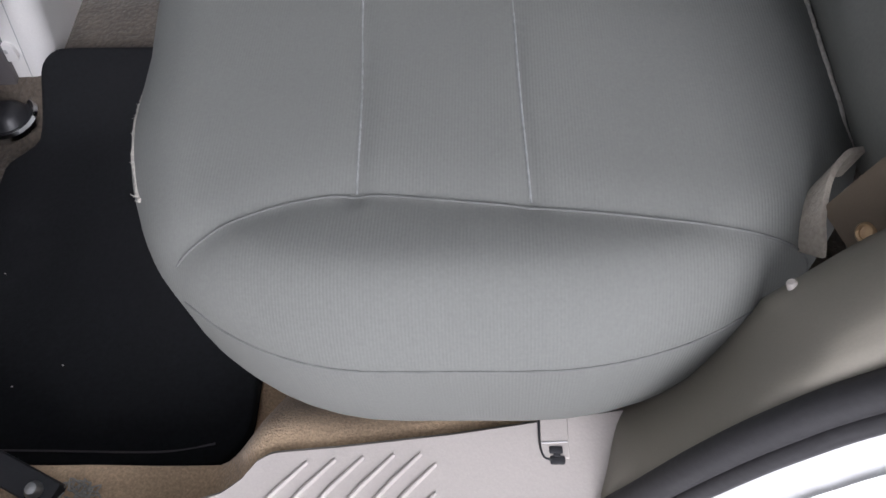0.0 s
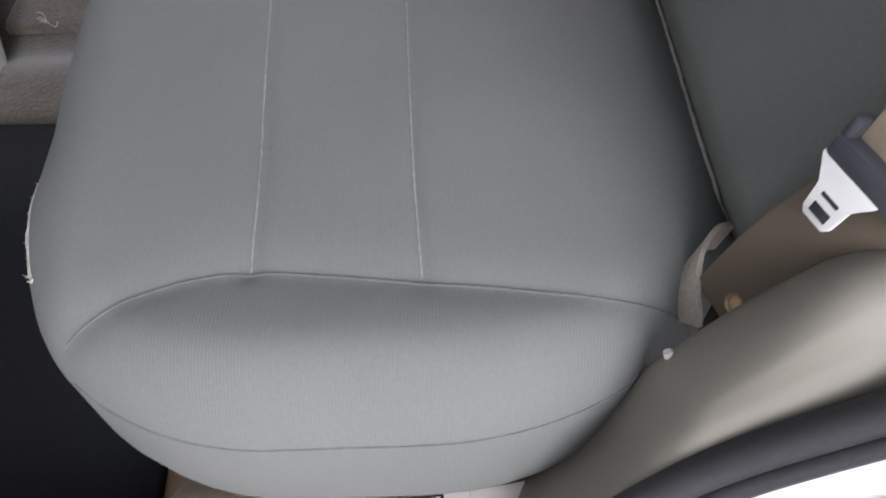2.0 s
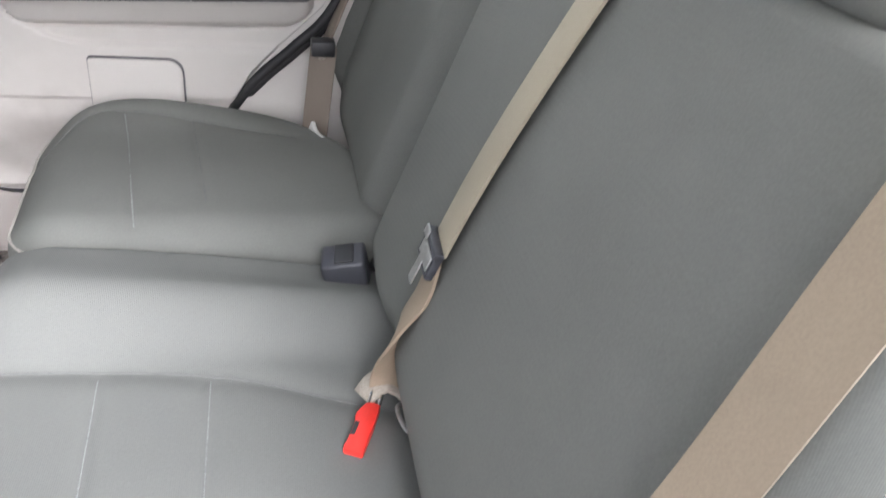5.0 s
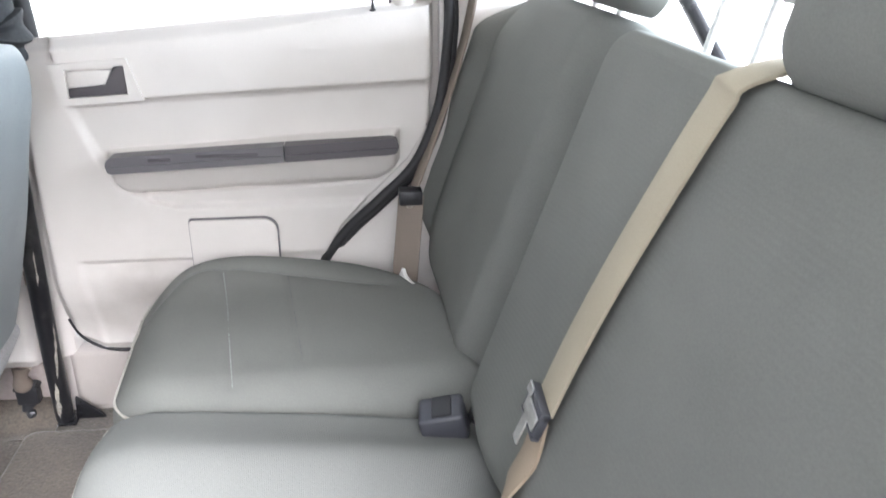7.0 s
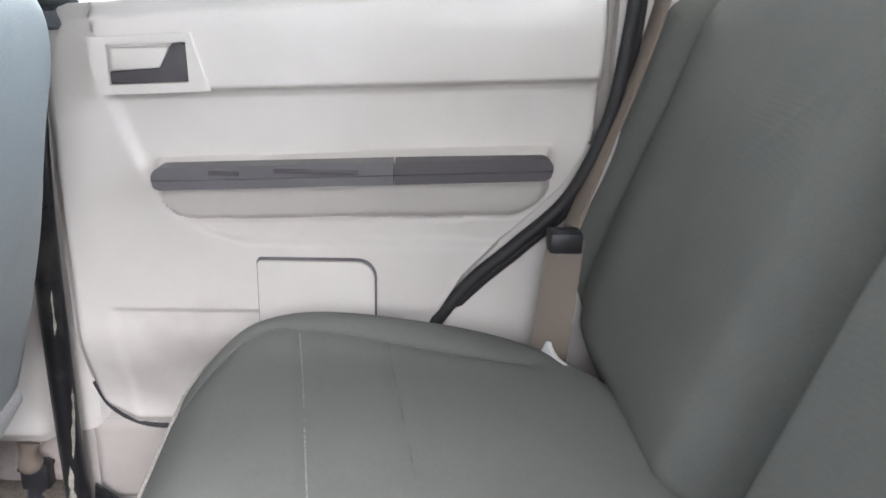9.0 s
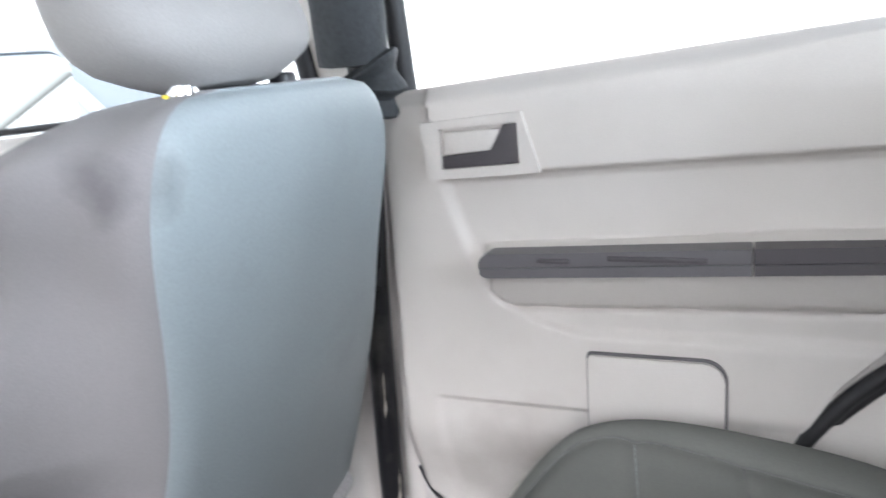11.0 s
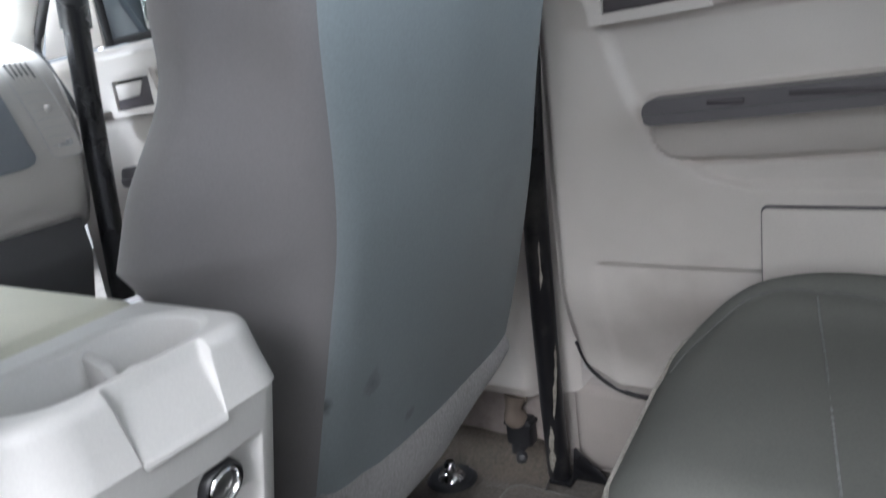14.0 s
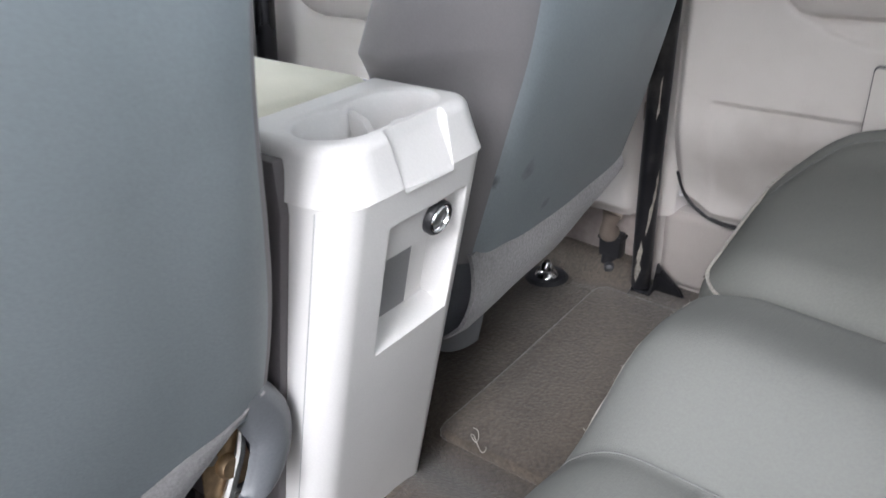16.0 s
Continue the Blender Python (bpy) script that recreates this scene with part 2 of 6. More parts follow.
GROUND = material("pale concrete yard", (0.52, 0.51, 0.49), 0.9, vary=0.15, grain=30, bump=0.3, stains=0.3)
WALLPAINT = material("white painted wall", (0.80, 0.79, 0.78), 0.85, vary=0.06, grain=20, bump=0.2)


def plain(name, color, rough, metal=0.0):
    m = bpy.data.materials.new(name)
    m.use_nodes = True
    b = m.node_tree.nodes["Principled BSDF"]
    b.inputs["Base Color"].default_value = (*color, 1)
    b.inputs["Roughness"].default_value, b.inputs["Metallic"].default_value = rough, metal
    return m


MIRROR = plain("mirror glass", (0.9, 0.9, 0.9), 0.02, 1.0)
GLASS = plain("clear glass", (0.95, 1.0, 0.98), 0.0)
GLASS.node_tree.nodes["Principled BSDF"].inputs["Transmission Weight"].default_value = 1.0
GLASS.node_tree.nodes["Principled BSDF"].inputs["IOR"].default_value = 1.05
TINT = plain("pale reflecting car glass", (0.22, 0.24, 0.26), 0.08)


# ---- builders ----
def thing(name, loc, label, category, group="", kind=""):
    e = new(name)
    e.empty_display_size = 0.05
    e.location = loc
    tagged(e, label, category, group, kind)
    return e


def where(ob):
    """World place of a thing or part that is only shifted, never turned."""
    p = Vector(ob.location)
    while ob.parent:
        p = p + ob.matrix_parent_inverse.translation
        ob = ob.parent
        p = p + Vector(ob.location)
    return p


def part(name, bm, material_, parent=None, label="", smooth=True, kind=""):
    bmesh.ops.recalc_face_normals(bm, faces=bm.faces)
    me = bpy.data.meshes.new(name)
    for f in bm.faces:
        f.smooth = smooth
    bm.to_mesh(me)
    bm.free()
    me.materials.append(material_)
    if smooth:
        me.set_sharp_from_angle(angle=radians(42))
    ob = new(name, me)
    if parent is not None:
        ob.parent = parent
        ob.matrix_parent_inverse = Matrix.Translation(-where(parent))
    tagged(ob, label, "", "", kind)
    return ob


def setting(name, bm, material_, label, category, smooth=True):
    return tagged(part(name, bm, material_, None, label, smooth), label, category, "", "structure")


def grid(P, cu=False, cv=False):
    """A sheet from an array of points, n by m by 3, closed in u or v if asked."""
    P = np.asarray(P, float)
    n, m = P.shape[:2]
    bm = bmesh.new()
    V = [[bm.verts.new(P[i, j]) for j in range(m)] for i in range(n)]
    for i in range(n if cu else n - 1):
        for j in range(m if cv else m - 1):
            a, b, c, d = V[i][j], V[(i + 1) % n][j], V[(i + 1) % n][(j + 1) % m], V[i][(j + 1) % m]
            bm.faces.new((a, b, c, d))
    return bm


def thicken(bm, by):
    """Gives an open sheet a second face, shifted by the vector, and closes its rims."""
    by = Vector(by)
    faces = list(bm.faces)
    rims = [e for e in bm.edges if len(e.link_faces) == 1]
    twin = {v: bm.verts.new(v.co + by) for v in list(bm.verts)}
    for f in faces:
        bm.faces.new([twin[v] for v in reversed(f.verts)])
    for e in rims:
        a, b = e.verts
        bm.faces.new((a, b, twin[b], twin[a]))
    return bm


def smooth_line(pts, n=8, closed=False):
    """Catmull-Rom through the points."""
    p = [np.asarray(q, float) for q in pts]
    k = len(p)
    out = []
    for i in range(k if closed else k - 1):
        g = lambda j: p[j % k] if closed else p[max(0, min(k - 1, j))]
        a, b, c, d = g(i - 1), g(i), g(i + 1), g(i + 2)
        for s in range(n):
            t = s / n
            out.append(0.5 * (2 * b + (c - a) * t + (2 * a - 5 * b + 4 * c - d) * t * t + (3 * b - a - 3 * c + d) * t ** 3))
    if not closed:
        out.append(p[-1])
    return out


def tube(pts, r, n=10, closed=False, caps=True, flat=1.0, wob=0.0):
    """A round bar along the points; r a number or one per point; flat squashes it across its second side."""
    pts = [Vector(p) for p in pts]
    k = len(pts)
    rs = list(r) if hasattr(r, "__len__") else [r] * k
    ref = None
    rings = []
    for i, p in enumerate(pts):
        a = pts[(i - 1) % k] if closed else pts[max(0, i - 1)]
        b = pts[(i + 1) % k] if closed else pts[min(k - 1, i + 1)]
        d = (b - a).normalized()
        if ref is None:
            ref = d.orthogonal().normalized()
        ref = (ref - d * ref.dot(d)).normalized()
        s = d.cross(ref)
        ring = []
        for q in range(n):
            w = 2 * math.pi * q / n
            rad = rs[i] * (1 + (wob * noise.noise(p * 28 + Vector((math.cos(w), math.sin(w), 0))) if wob else 0))
            ring.append(p + ref * math.cos(w) * rad + s * math.sin(w) * rad * flat)
        rings.append(ring)
    bm = grid([[list(v) for v in ring] for ring in rings], cu=closed, cv=True)
    if caps and not closed:
        bm.verts.ensure_lookup_table()
        bm.faces.new(bm.verts[:n])
        bm.faces.new(bm.verts[-n:])
    return bm


def ribbon(pts, across, width, thick=0.0016):
    """Flat webbing along the points; across: its sideways direction, one or one per point."""
    pts = [Vector(p) for p in pts]
    many = isinstance(across, list)
    rows = []
    for i, p in enumerate(pts):
        d = (pts[min(i + 1, len(pts) - 1)] - pts[max(i - 1, 0)]).normalized()
        s = Vector(across[i] if many else across)
        s = (s - d * s.dot(d)).normalized()
        nrm = d.cross(s).normalized()
        w = width / 2
        rows.append([list(p + s * u + nrm * v) for u, v in ((-w, -thick), (-w * 0.95, -thick * 1.3), (w * 0.95, -thick * 1.3), (w, -thick), (w, thick), (w * 0.95, thick * 1.3), (-w * 0.95, thick * 1.3), (-w, thick))])
    bm = grid(rows, cv=True)
    bm.verts.ensure_lookup_table()
    bm.faces.new(bm.verts[:8])
    bm.faces.new(bm.verts[-8:])
    return bm


def box(lo, hi, bevel=0.003, seg=2, m=None):
    bm = bmesh.new()
    bmesh.ops.create_cube(bm, size=1.0)
    lo, hi = Vector(lo), Vector(hi)
    for v in bm.verts:
        v.co = Vector([lo[i] + (v.co[i] + 0.5) * (hi[i] - lo[i]) for i in range(3)])
    if bevel:
        bmesh.ops.bevel(bm, geom=list(bm.edges), offset=bevel, segments=seg, affect='EDGES', profile=0.5)
    if m is not None:
        bm.transform(m)
    return bm


def prism(poly, axis, a, b, bevel=0.002, seg=2):
    """A plate: a polygon of two coordinates, drawn out along an axis from a to b."""
    bm = bmesh.new()
    def at(p, w):
        return {"x": (w, p[0], p[1]), "y": (p[0], w, p[1]), "z": (p[0], p[1], w)}[axis]
    A = [bm.verts.new(at(p, a)) for p in poly]
    B = [bm.verts.new(at(p, b)) for p in poly]
    bm.faces.new(A)
    bm.faces.new(B[::-1])
    k = len(poly)
    for i in range(k):
        bm.faces.new((A[i], B[i], B[(i + 1) % k], A[(i + 1) % k]))
    if bevel:
        bmesh.ops.bevel(bm, geom=list(bm.edges), offset=bevel, segments=seg, affect='EDGES', profile=0.5, clamp_overlap=True)
    return bm


def round_poly(lo, hi, r, n=6):
    (a, b), (c, d) = lo, hi
    r = r if hasattr(r, "__len__") else (r,) * 4
    out = []
    for (x, y, s), q in zip(((a, b, 180), (c, b, 270), (c, d, 0), (a, d, 90)), r):
        cx, cy = x + (q if x == a else -q), y + (q if y == b else -q)
        for i in range(n + 1):
            w = radians(s + 90 * i / n)
            out.append((cx + q * math.cos(w), cy + q * math.sin(w)))
    return out


def lathe(profile, centre, axis=(0, 0, 1), n=24):
    """profile: (radius, height) pairs turned round an axis through centre."""
    rot = Vector((0, 0, 1)).rotation_difference(Vector(axis)).to_matrix()
    rows = [[list(Vector(centre) + rot @ Vector((r * math.cos(2 * math.pi * q / n), r * math.sin(2 * math.pi * q / n), h))) for q in range(n)] for r, h in profile]
    return grid(rows, cv=True)


def merged(*bms):
    out = bmesh.new()
    for b in bms:
        me = bpy.data.meshes.new("tmp")
        b.to_mesh(me)
        b.free()
        out.from_mesh(me)
        bpy.data.meshes.remove(me)
    return out


def line_distance(u, v, pts):
    best = np.full(np.shape(u), 9.0)
    for (a, b), (c, d) in zip(pts[:-1], pts[1:]):
        L = max((c - a) ** 2 + (d - b) ** 2, 1e-12)
        t = np.clip(((u - a) * (c - a) + (v - b) * (d - b)) / L, 0, 1)
        best = np.minimum(best, np.hypot(u - a - t * (c - a), v - b - t * (d - b)))
    return best


class Pad:
    """An upholstered or moulded block in a frame u, v, w: a rounded rectangle with rounded rims, a crown, and pressed lines."""

    def __init__(self, lo, hi, radii, rim, depth, crown=0.0, presses=(), height=None, m=None, tuck=0.012, rims=None, bend=None):
        self.lo, self.hi, self.radii, self.rim, self.depth = lo, hi, radii, rim, depth
        self.crown, self.presses, self.height, self.tuck = crown, presses, height, tuck
        self.m = m or Matrix()
        self.rims = rims or (lambda u, v: rim)
        self.bend = bend or (lambda u, v: 0.0)

    def inside(self, u, v):
        cu, cv = (self.lo[0] + self.hi[0]) / 2, (self.lo[1] + self.hi[1]) / 2
        bu, bv = (self.hi[0] - self.lo[0]) / 2, (self.hi[1] - self.lo[1]) / 2
        r = np.where(v < cv, np.where(u < cu, self.radii[0], self.radii[1]), np.where(u < cu, self.radii[3], self.radii[2]))
        qu, qv = np.abs(u - cu) - bu + r, np.abs(v - cv) - bv + r
        return -(np.minimum(np.maximum(qu, qv), 0) + np.hypot(np.maximum(qu, 0), np.maximum(qv, 0)) - r)

    def w(self, u, v):
        u, v = np.asarray(u, float), np.asarray(v, float)
        d = self.inside(u, v)
        rim = self.rims(u, v)
        s = np.clip(1 - d / rim, 0, 1)
        out = -rim * (1 - np.sqrt(np.maximum(0, 1 - s * s)))
        span = min(self.hi[0] - self.lo[0], self.hi[1] - self.lo[1]) / 2
        out = out + self.crown * np.sin(np.clip(d / span, 0, 1) * math.pi / 2)
        for pts, dep, sig in self.presses:
            out = out - dep * np.exp(-(line_distance(u, v, pts) / sig) ** 1.3)
        if self.height:
            out = out + self.height(u, v)
        return out

    def place(self, u, v, lift=0.0):
        return list(self.m @ Vector((u + float(self.bend(u, v)), v, float(self.w(u, v)) + lift)))

    def line(self, pts, lift=0.0, n=6):
        return [self.place(p[0], p[1], lift) for p in smooth_line(pts, n)]

    def mesh(self, n=260, k=40):
        (a, b), (c, d) = self.lo, self.hi
        C = np.array(round_poly(self.lo, self.hi, self.radii, 14))
        C = np.vstack([C, C[:1]])
        L = np.concatenate([[0], np.cumsum(np.hypot(*np.diff(C, axis=0).T))])
        s = np.linspace(0, L[-1], n, endpoint=False)
        C = np.stack([np.interp(s, L, C[:, 0]), np.interp(s, L, C[:, 1])], 1)
        h = min(c - a, d - b) / 2 * 0.99999
        M = np.stack([np.clip(C[:, 0], a + h, c - h), np.clip(C[:, 1], b + h, d - h)], 1)
        rows = []
        for f, z in ((self.tuck, -self.depth), (self.tuck * 0.4, -self.depth + 0.02), (0, -self.rim - (self.depth - self.rim) * 0.5), (0, None)):
            Q = C + (M - C) / np.maximum(np.hypot(*(M - C).T), 1e-9)[:, None] * f
            W = self.w(C[:, 0], C[:, 1])
            W = W if z is None else np.minimum(W - 0.001 * (1 + abs(f)), np.full(n, z))
            rows.append(np.stack([Q[:, 0], Q[:, 1], W], 1))
        for i in range(1, k + 1):
            x = i / k
            x = x * (0.25 + 0.75 * x)
            Q = C + (M - C) * x
            rows.append(np.stack([Q[:, 0], Q[:, 1], self.w(Q[:, 0], Q[:, 1])], 1))
        bm = grid(rows, cv=True)
        bm.verts.ensure_lookup_table()
        bm.faces.new(bm.verts[:n])
        bmesh.ops.remove_doubles(bm, verts=bm.verts, dist=1e-5)
        for q in bm.verts:
            q.co.x += float(self.bend(q.co.x, q.co.y))
        bm.transform(self.m)
        return bm


def step(x, a, b):
    t = np.clip((x - a) / (b - a), 0, 1)
    return t * t * (3 - 2 * t)


# ---- the setting ----


def hump(y):
    """Height of the tunnel under the console."""
    return 0.056 * np.exp(-(np.asarray(y, float) / 0.13) ** 4)


def build_setting():
    # ground, one sheet to the horizon
    setting("ground", box((-300, -300, -0.62), (300, 300, -0.47), 0), GROUND, "pale concrete yard under the car", "ground", False)
    # cabin floor with a low tunnel in the middle
    X = np.linspace(-1.5, 0.62, 70)
    Y = np.linspace(-0.60, 0.83, 60)
    P = [[(x, y, float(hump(y)) + 0.004 * noise.noise(Vector((x * 9, y * 9, 0))) + 0.25 * max(0, (-1.15 - x)) + 0.10 * max(0.0, (x - 0.25) / 0.3) ** 2 * 0.5 + 0.05 * max(0, (0.70 - 0.80 + (y - 0.70)) ) - 0.004) for y in Y] for x in X]
    bm = grid(P)
    thicken(bm, (0, 0, -0.03))
    setting("floor", bm, CARPET, "worn brown carpet over the cabin floor", "carpet")
    # luggage floor behind the bench and under it
    setting("floor_luggage", box((0.62, -0.60, 0.0), (1.62, 0.70, 0.36), 0.01), CARPET, "brown carpeted luggage floor behind the bench", "carpet")
    # headliner
    X = np.linspace(-1.12, 1.62, 40)
    Y = np.linspace(-0.62, 0.71, 40)
    bm = grid([[(x, y, 1.265 - 0.075 * abs((y - 0.04) / 0.66) ** 4 - 0.04 * max(0, (-0.7 - x) / 0.4) ** 2) for y in Y] for x in X])
    thicken(bm, (0, 0, 0.03))
    setting("ceiling", bm, HEADLINER, "grey cloth headliner under the roof", "headliner")
    bm = grid([[(x, y, 1.335 - 0.075 * abs((y - 0.04) / 0.72) ** 4 - 0.05 * max(0, (-0.7 - x) / 0.4) ** 2) for y in np.linspace(-0.70, 0.79, 30)] for x in np.linspace(-1.16, 1.68, 30)])
    thicken(bm, (0, 0, 0.012))
    setting("roof", bm, PAINT, "white painted steel car roof", "roof")
    # front and back ends
    setting("wall_firewall", box((-1.95, -0.66, -0.3), (-1.50, 0.75, 0.70), 0.02), DASH_DARK, "dark bulkhead below the windscreen", "bulkhead")
    setting("wall_tailgate", box((1.62, -0.66, -0.3), (1.70, 0.74, 0.84), 0.02), BEIGE, "beige lower tailgate trim", "tailgate")
    for y0, y1, n in ((-0.66, -0.58, "wall_tailgate_pillar_left"), (0.66, 0.74, "wall_tailgate_pillar_right")):
        setting(n, box((1.60, y0, 0.84), (1.68, y1, 1.28), 0.02), BEIGE, "beige pillar trim beside the rear window", "pillar")
    # right body side below the doors and the sill
    setting("sill_right", box((-1.4, 0.80, -0.12), (0.56, 0.838, 0.155), 0.015), SILL, "scuffed pale sill trim below the closed doors", "sill")
    setting("pillar_rear_right", box((0.464, 0.752, 0.26), (0.64, 0.79, 1.20), 0.004), BEIGE, "pale pillar panel behind the closed rear door", "pillar")
    bm = box((-1.4, 0.84, -0.42), (1.62, 0.88, 0.20), 0.015)
    setting("body_side_right", bm, PAINT, "white painted outer body side", "body panel")


def quarter_trim(side):
    """Trim behind the rear door opening: wheel arch, pillar and the edge of the quarter window."""
    far = side == "right"
    X = np.linspace(0.24, 1.62, 90)
    Z = np.linspace(0.05, 1.22, 80)
    rows = []
    for x in X:
        col = []
        for z in Z:
            y = 0.715 + 0.03 * step(x, 0.52, 0.60) - 0.05 * step(z, 0.5, 0.1) - 0.06 * step(x, 0.62, 1.0) * step(z, 0.55, 0.3)
            y -= 0.06 * max(0.0, (z - 0.86)) + 0.03 * step(x, 0.50, 0.60) * step(z, 0.35, 0.5)
            col.append((x, y if far else 0.08 - y, z))
        rows.append(col)
    bm = grid(rows)
    # quarter window and the part of the door opening
    kill = []
    for f in bm.faces:
        c = f.calc_center_median()
        if 0.68 + (c.z - 0.86) * 0.25 < c.x < 1.5 and 0.86 < c.z < 1.17:
            kill.append(f)
        elif c.z > 0.47 + (c.x - 0.32) * 1.0 and c.x < 0.52 - max(0, c.z - 0.9) * 0.35:
            kill.append(f)
    bmesh.ops.delete(bm, geom=kill, context='FACES')
    thicken(bm, (0, 0.025 if far else -0.025, 0))
    setting("wall_quarter_" + side, bm, BEIGE, "pale moulded trim between the door opening and the bench", "trim panel")


def sill_edge(x):
    """Where the scuff plate meets the carpet: y of its inner edge."""
    return float(np.interp(x, [-0.9, 0.0, 0.035, 0.060, 0.074, 0.083, 0.095, 0.15, 0.237, 0.303, 0.42], [-0.66, -0.655, -0.646, -0.638, -0.627, -0.614, -0.607, -0.602, -0.592, -0.582, -0.565]))


def near_side():
    """Left sill, wheel arch trim, seal and the painted jamb."""
    # scuff plate, closing into the wheel arch
    rows = []
    for x in np.linspace(-0.9, 0.40, 260):
        inner = sill_edge(x)
        col = [(x, inner, 0.095 + 0.045 * step(x, 0.03, 0.085)), (x, inner - 0.0006, 0.1625)]
        for s in np.linspace(0, 1, 14):
            col.append((x, inner - 0.003 + s * (-0.73 - inner), 0.165 - 0.02 * step(s, 0.85, 1.0)))
        rows.append(col)
    bm = grid(rows)
    thicken(bm, (0, 0, -0.006))
    plate = setting("sill_left", bm, SILL, "pale moulded scuff plate along the open door sill", "sill")
    for x, y in ((0.124, -0.617), (0.146, -0.615), (0.168, -0.613), (0.192, -0.611), (0.213, -0.610), (0.225, -0.618), (0.2255, -0.640)):
        k = 0.046 if y > -0.63 else 0.03
        part("rib", tube([(x, y, 0.1652), (x - 0.5 * k, y - 0.5 * k, 0.1655), (x - k, y - 1.06 * k, 0.1652)], [0.0016, 0.0021, 0.0016], 8), SILL, plate)
    part("sill_carrier", box((-0.9, -0.72, -0.15), (0.9, -0.64, -0.02), 0.02), PAINT, plate, "white painted sill beam")
    # wheel arch trim: from the cushion out to the seal
    inner = smooth_line([(0.357, -0.579, 0.125), (0.365, -0.576, 0.155), (0.389, -0.569, 0.186), (0.418, -0.564, 0.242), (0.438, -0.559, 0.305), (0.455, -0.559, 0.350), (0.53, -0.535, 0.405), (0.63, -0.515, 0.435), (0.78, -0.50, 0.45), (1.0, -0.49, 0.46)], 10)
    outer = smooth_line([(0.332, -0.655, 0.13), (0.345, -0.648, 0.155), (0.368, -0.642, 0.195), (0.395, -0.638, 0.262), (0.425, -0.634, 0.318), (0.466, -0.630, 0.368), (0.545, -0.632, 0.455), (0.60, -0.640, 0.55), (0.63, -0.640, 0.75), (0.66, -0.640, 0.95)], 10)
    rows = []
    foot = smooth_line([(0.332, -0.655, 0.13), (0.345, -0.648, 0.155), (0.368, -0.642, 0.195), (0.395, -0.638, 0.262), (0.425, -0.634, 0.318), (0.466, -0.630, 0.368), (0.550, -0.632, 0.430), (0.64, -0.640, 0.455), (0.78, -0.645, 0.47), (1.0, -0.645, 0.48)], 10)
    for a, b in zip(inner, foot):
        col = []
        for s in np.linspace(0, 1, 16):
            p = a * (1 - s) + b * s
            k = math.sin(s ** (1 - 0.38 * float(step(a[0], 0.42, 0.50))) * math.pi)
            crease = 0.004 * math.exp(-((s - 0.62 - 0.25 * (a[0] - 0.5)) / 0.05) ** 2) * float(step(a[0], 0.43, 0.50))
            col.append((p[0] + 0.006 * k, p[1] - 0.012 * k, p[2] + (0.030 + 0.034 * float(step(a[0], 0.445, 0.50)) - 0.006 * float(step(a[0], 0.54, 0.63))) * k - crease))
        # a lip that drops behind the cushion
        col.insert(0, (a[0], a[1] + 0.012, a[2] - 0.03))
        rows.append(col)
    bm = grid(rows)
    thicken(bm, (0.002, -0.004, -0.005))
    setting("wheel_arch_trim_left", bm, TAUPE, "taupe moulded wheel arch trim beside the cushion", "trim panel")
    # double rubber seal along the opening
    bm = merged(tube([(p[0] + 0.006, p[1] - 0.006, p[2] + 0.004) for p in outer], 0.011, 12), tube([(p[0] + 0.014, p[1] - 0.017, p[2] - 0.003) for p in outer], 0.007, 10))
    setting("weatherstrip_left", bm, RUBBER, "black rubber seal round the open door", "seal")
    rows = [[(p[0] + 0.016 + a, p[1] - 0.019 - b, p[2] - 0.006 + c) for a, b, c in ((0, 0, 0), (0.005, 0.010, -0.004), (0.010, 0.020, -0.006), (0.0105, 0.021, -0.001 + 0.0015 * noise.noise(Vector(p) * 60)), (0.05, 0.075, -0.02), (0.11, 0.16, -0.055))] for p in outer]
    bm = grid(rows)
    thicken(bm, (0.006, 0, -0.004))
    setting("latch_bracket_left", (prism([(0.570, 0.455), (0.566, 0.482), (0.576, 0.491), (0.596, 0.495), (0.612, 0.502), (0.80, 0.512), (0.80, 0.45)], "y", -0.578, -0.562, 0.004)), PAINT, "white painted steel backrest latch bracket above the trim", "body panel")
    setting("door_jamb_left", bm, PAINT, "white painted door jamb outside the seal", "body panel")
    setting("wall_quarter_left", merged(
        prism([(0.62, 0.45), (0.57, 0.6), (0.55, 0.75), (0.545, 0.86), (1.62, 0.86), (1.62, 0.35)], "y", -0.70, -0.655, 0.004),
        prism([(0.545, 0.862), (0.54, 0.95), (0.49, 1.1), (0.47, 1.168), (0.76, 1.168), (0.69, 0.862)], "y", -0.70, -0.655, 0.004),
        prism([(1.50, 0.862), (1.50, 1.168), (1.62, 1.168), (1.62, 0.862)], "y", -0.70, -0.655, 0.004),
        prism([(0.469, 1.170), (0.44, 1.22), (1.62, 1.22), (1.62, 1.170)], "y", -0.70, -0.655, 0.004)), BEIGE, "pale trim round the rear quarter window", "trim panel")
    setting("roof_rail_left", tube([(-1.1, -0.63, 1.17), (-0.6, -0.645, 1.225), (0.2, -0.645, 1.225), (0.6, -0.64, 1.21), (1.6, -0.63, 1.2)], 0.04, 10), BEIGE, "pale roof edge over the open door", "trim panel")
    setting("pillar_left", box((-0.42, -0.70, 0.0), (-0.30, -0.62, 1.24), 0.03), BEIGE, "beige centre pillar on the open side", "pillar")
    setting("body_side_left", merged(box((-1.4, -0.79, -0.42), (0.9, -0.725, 0.10), 0.02), box((0.86, -0.80, -0.2), (1.66, -0.68, 0.86), 0.03)), PAINT, "white painted body side under the open door", "body panel")


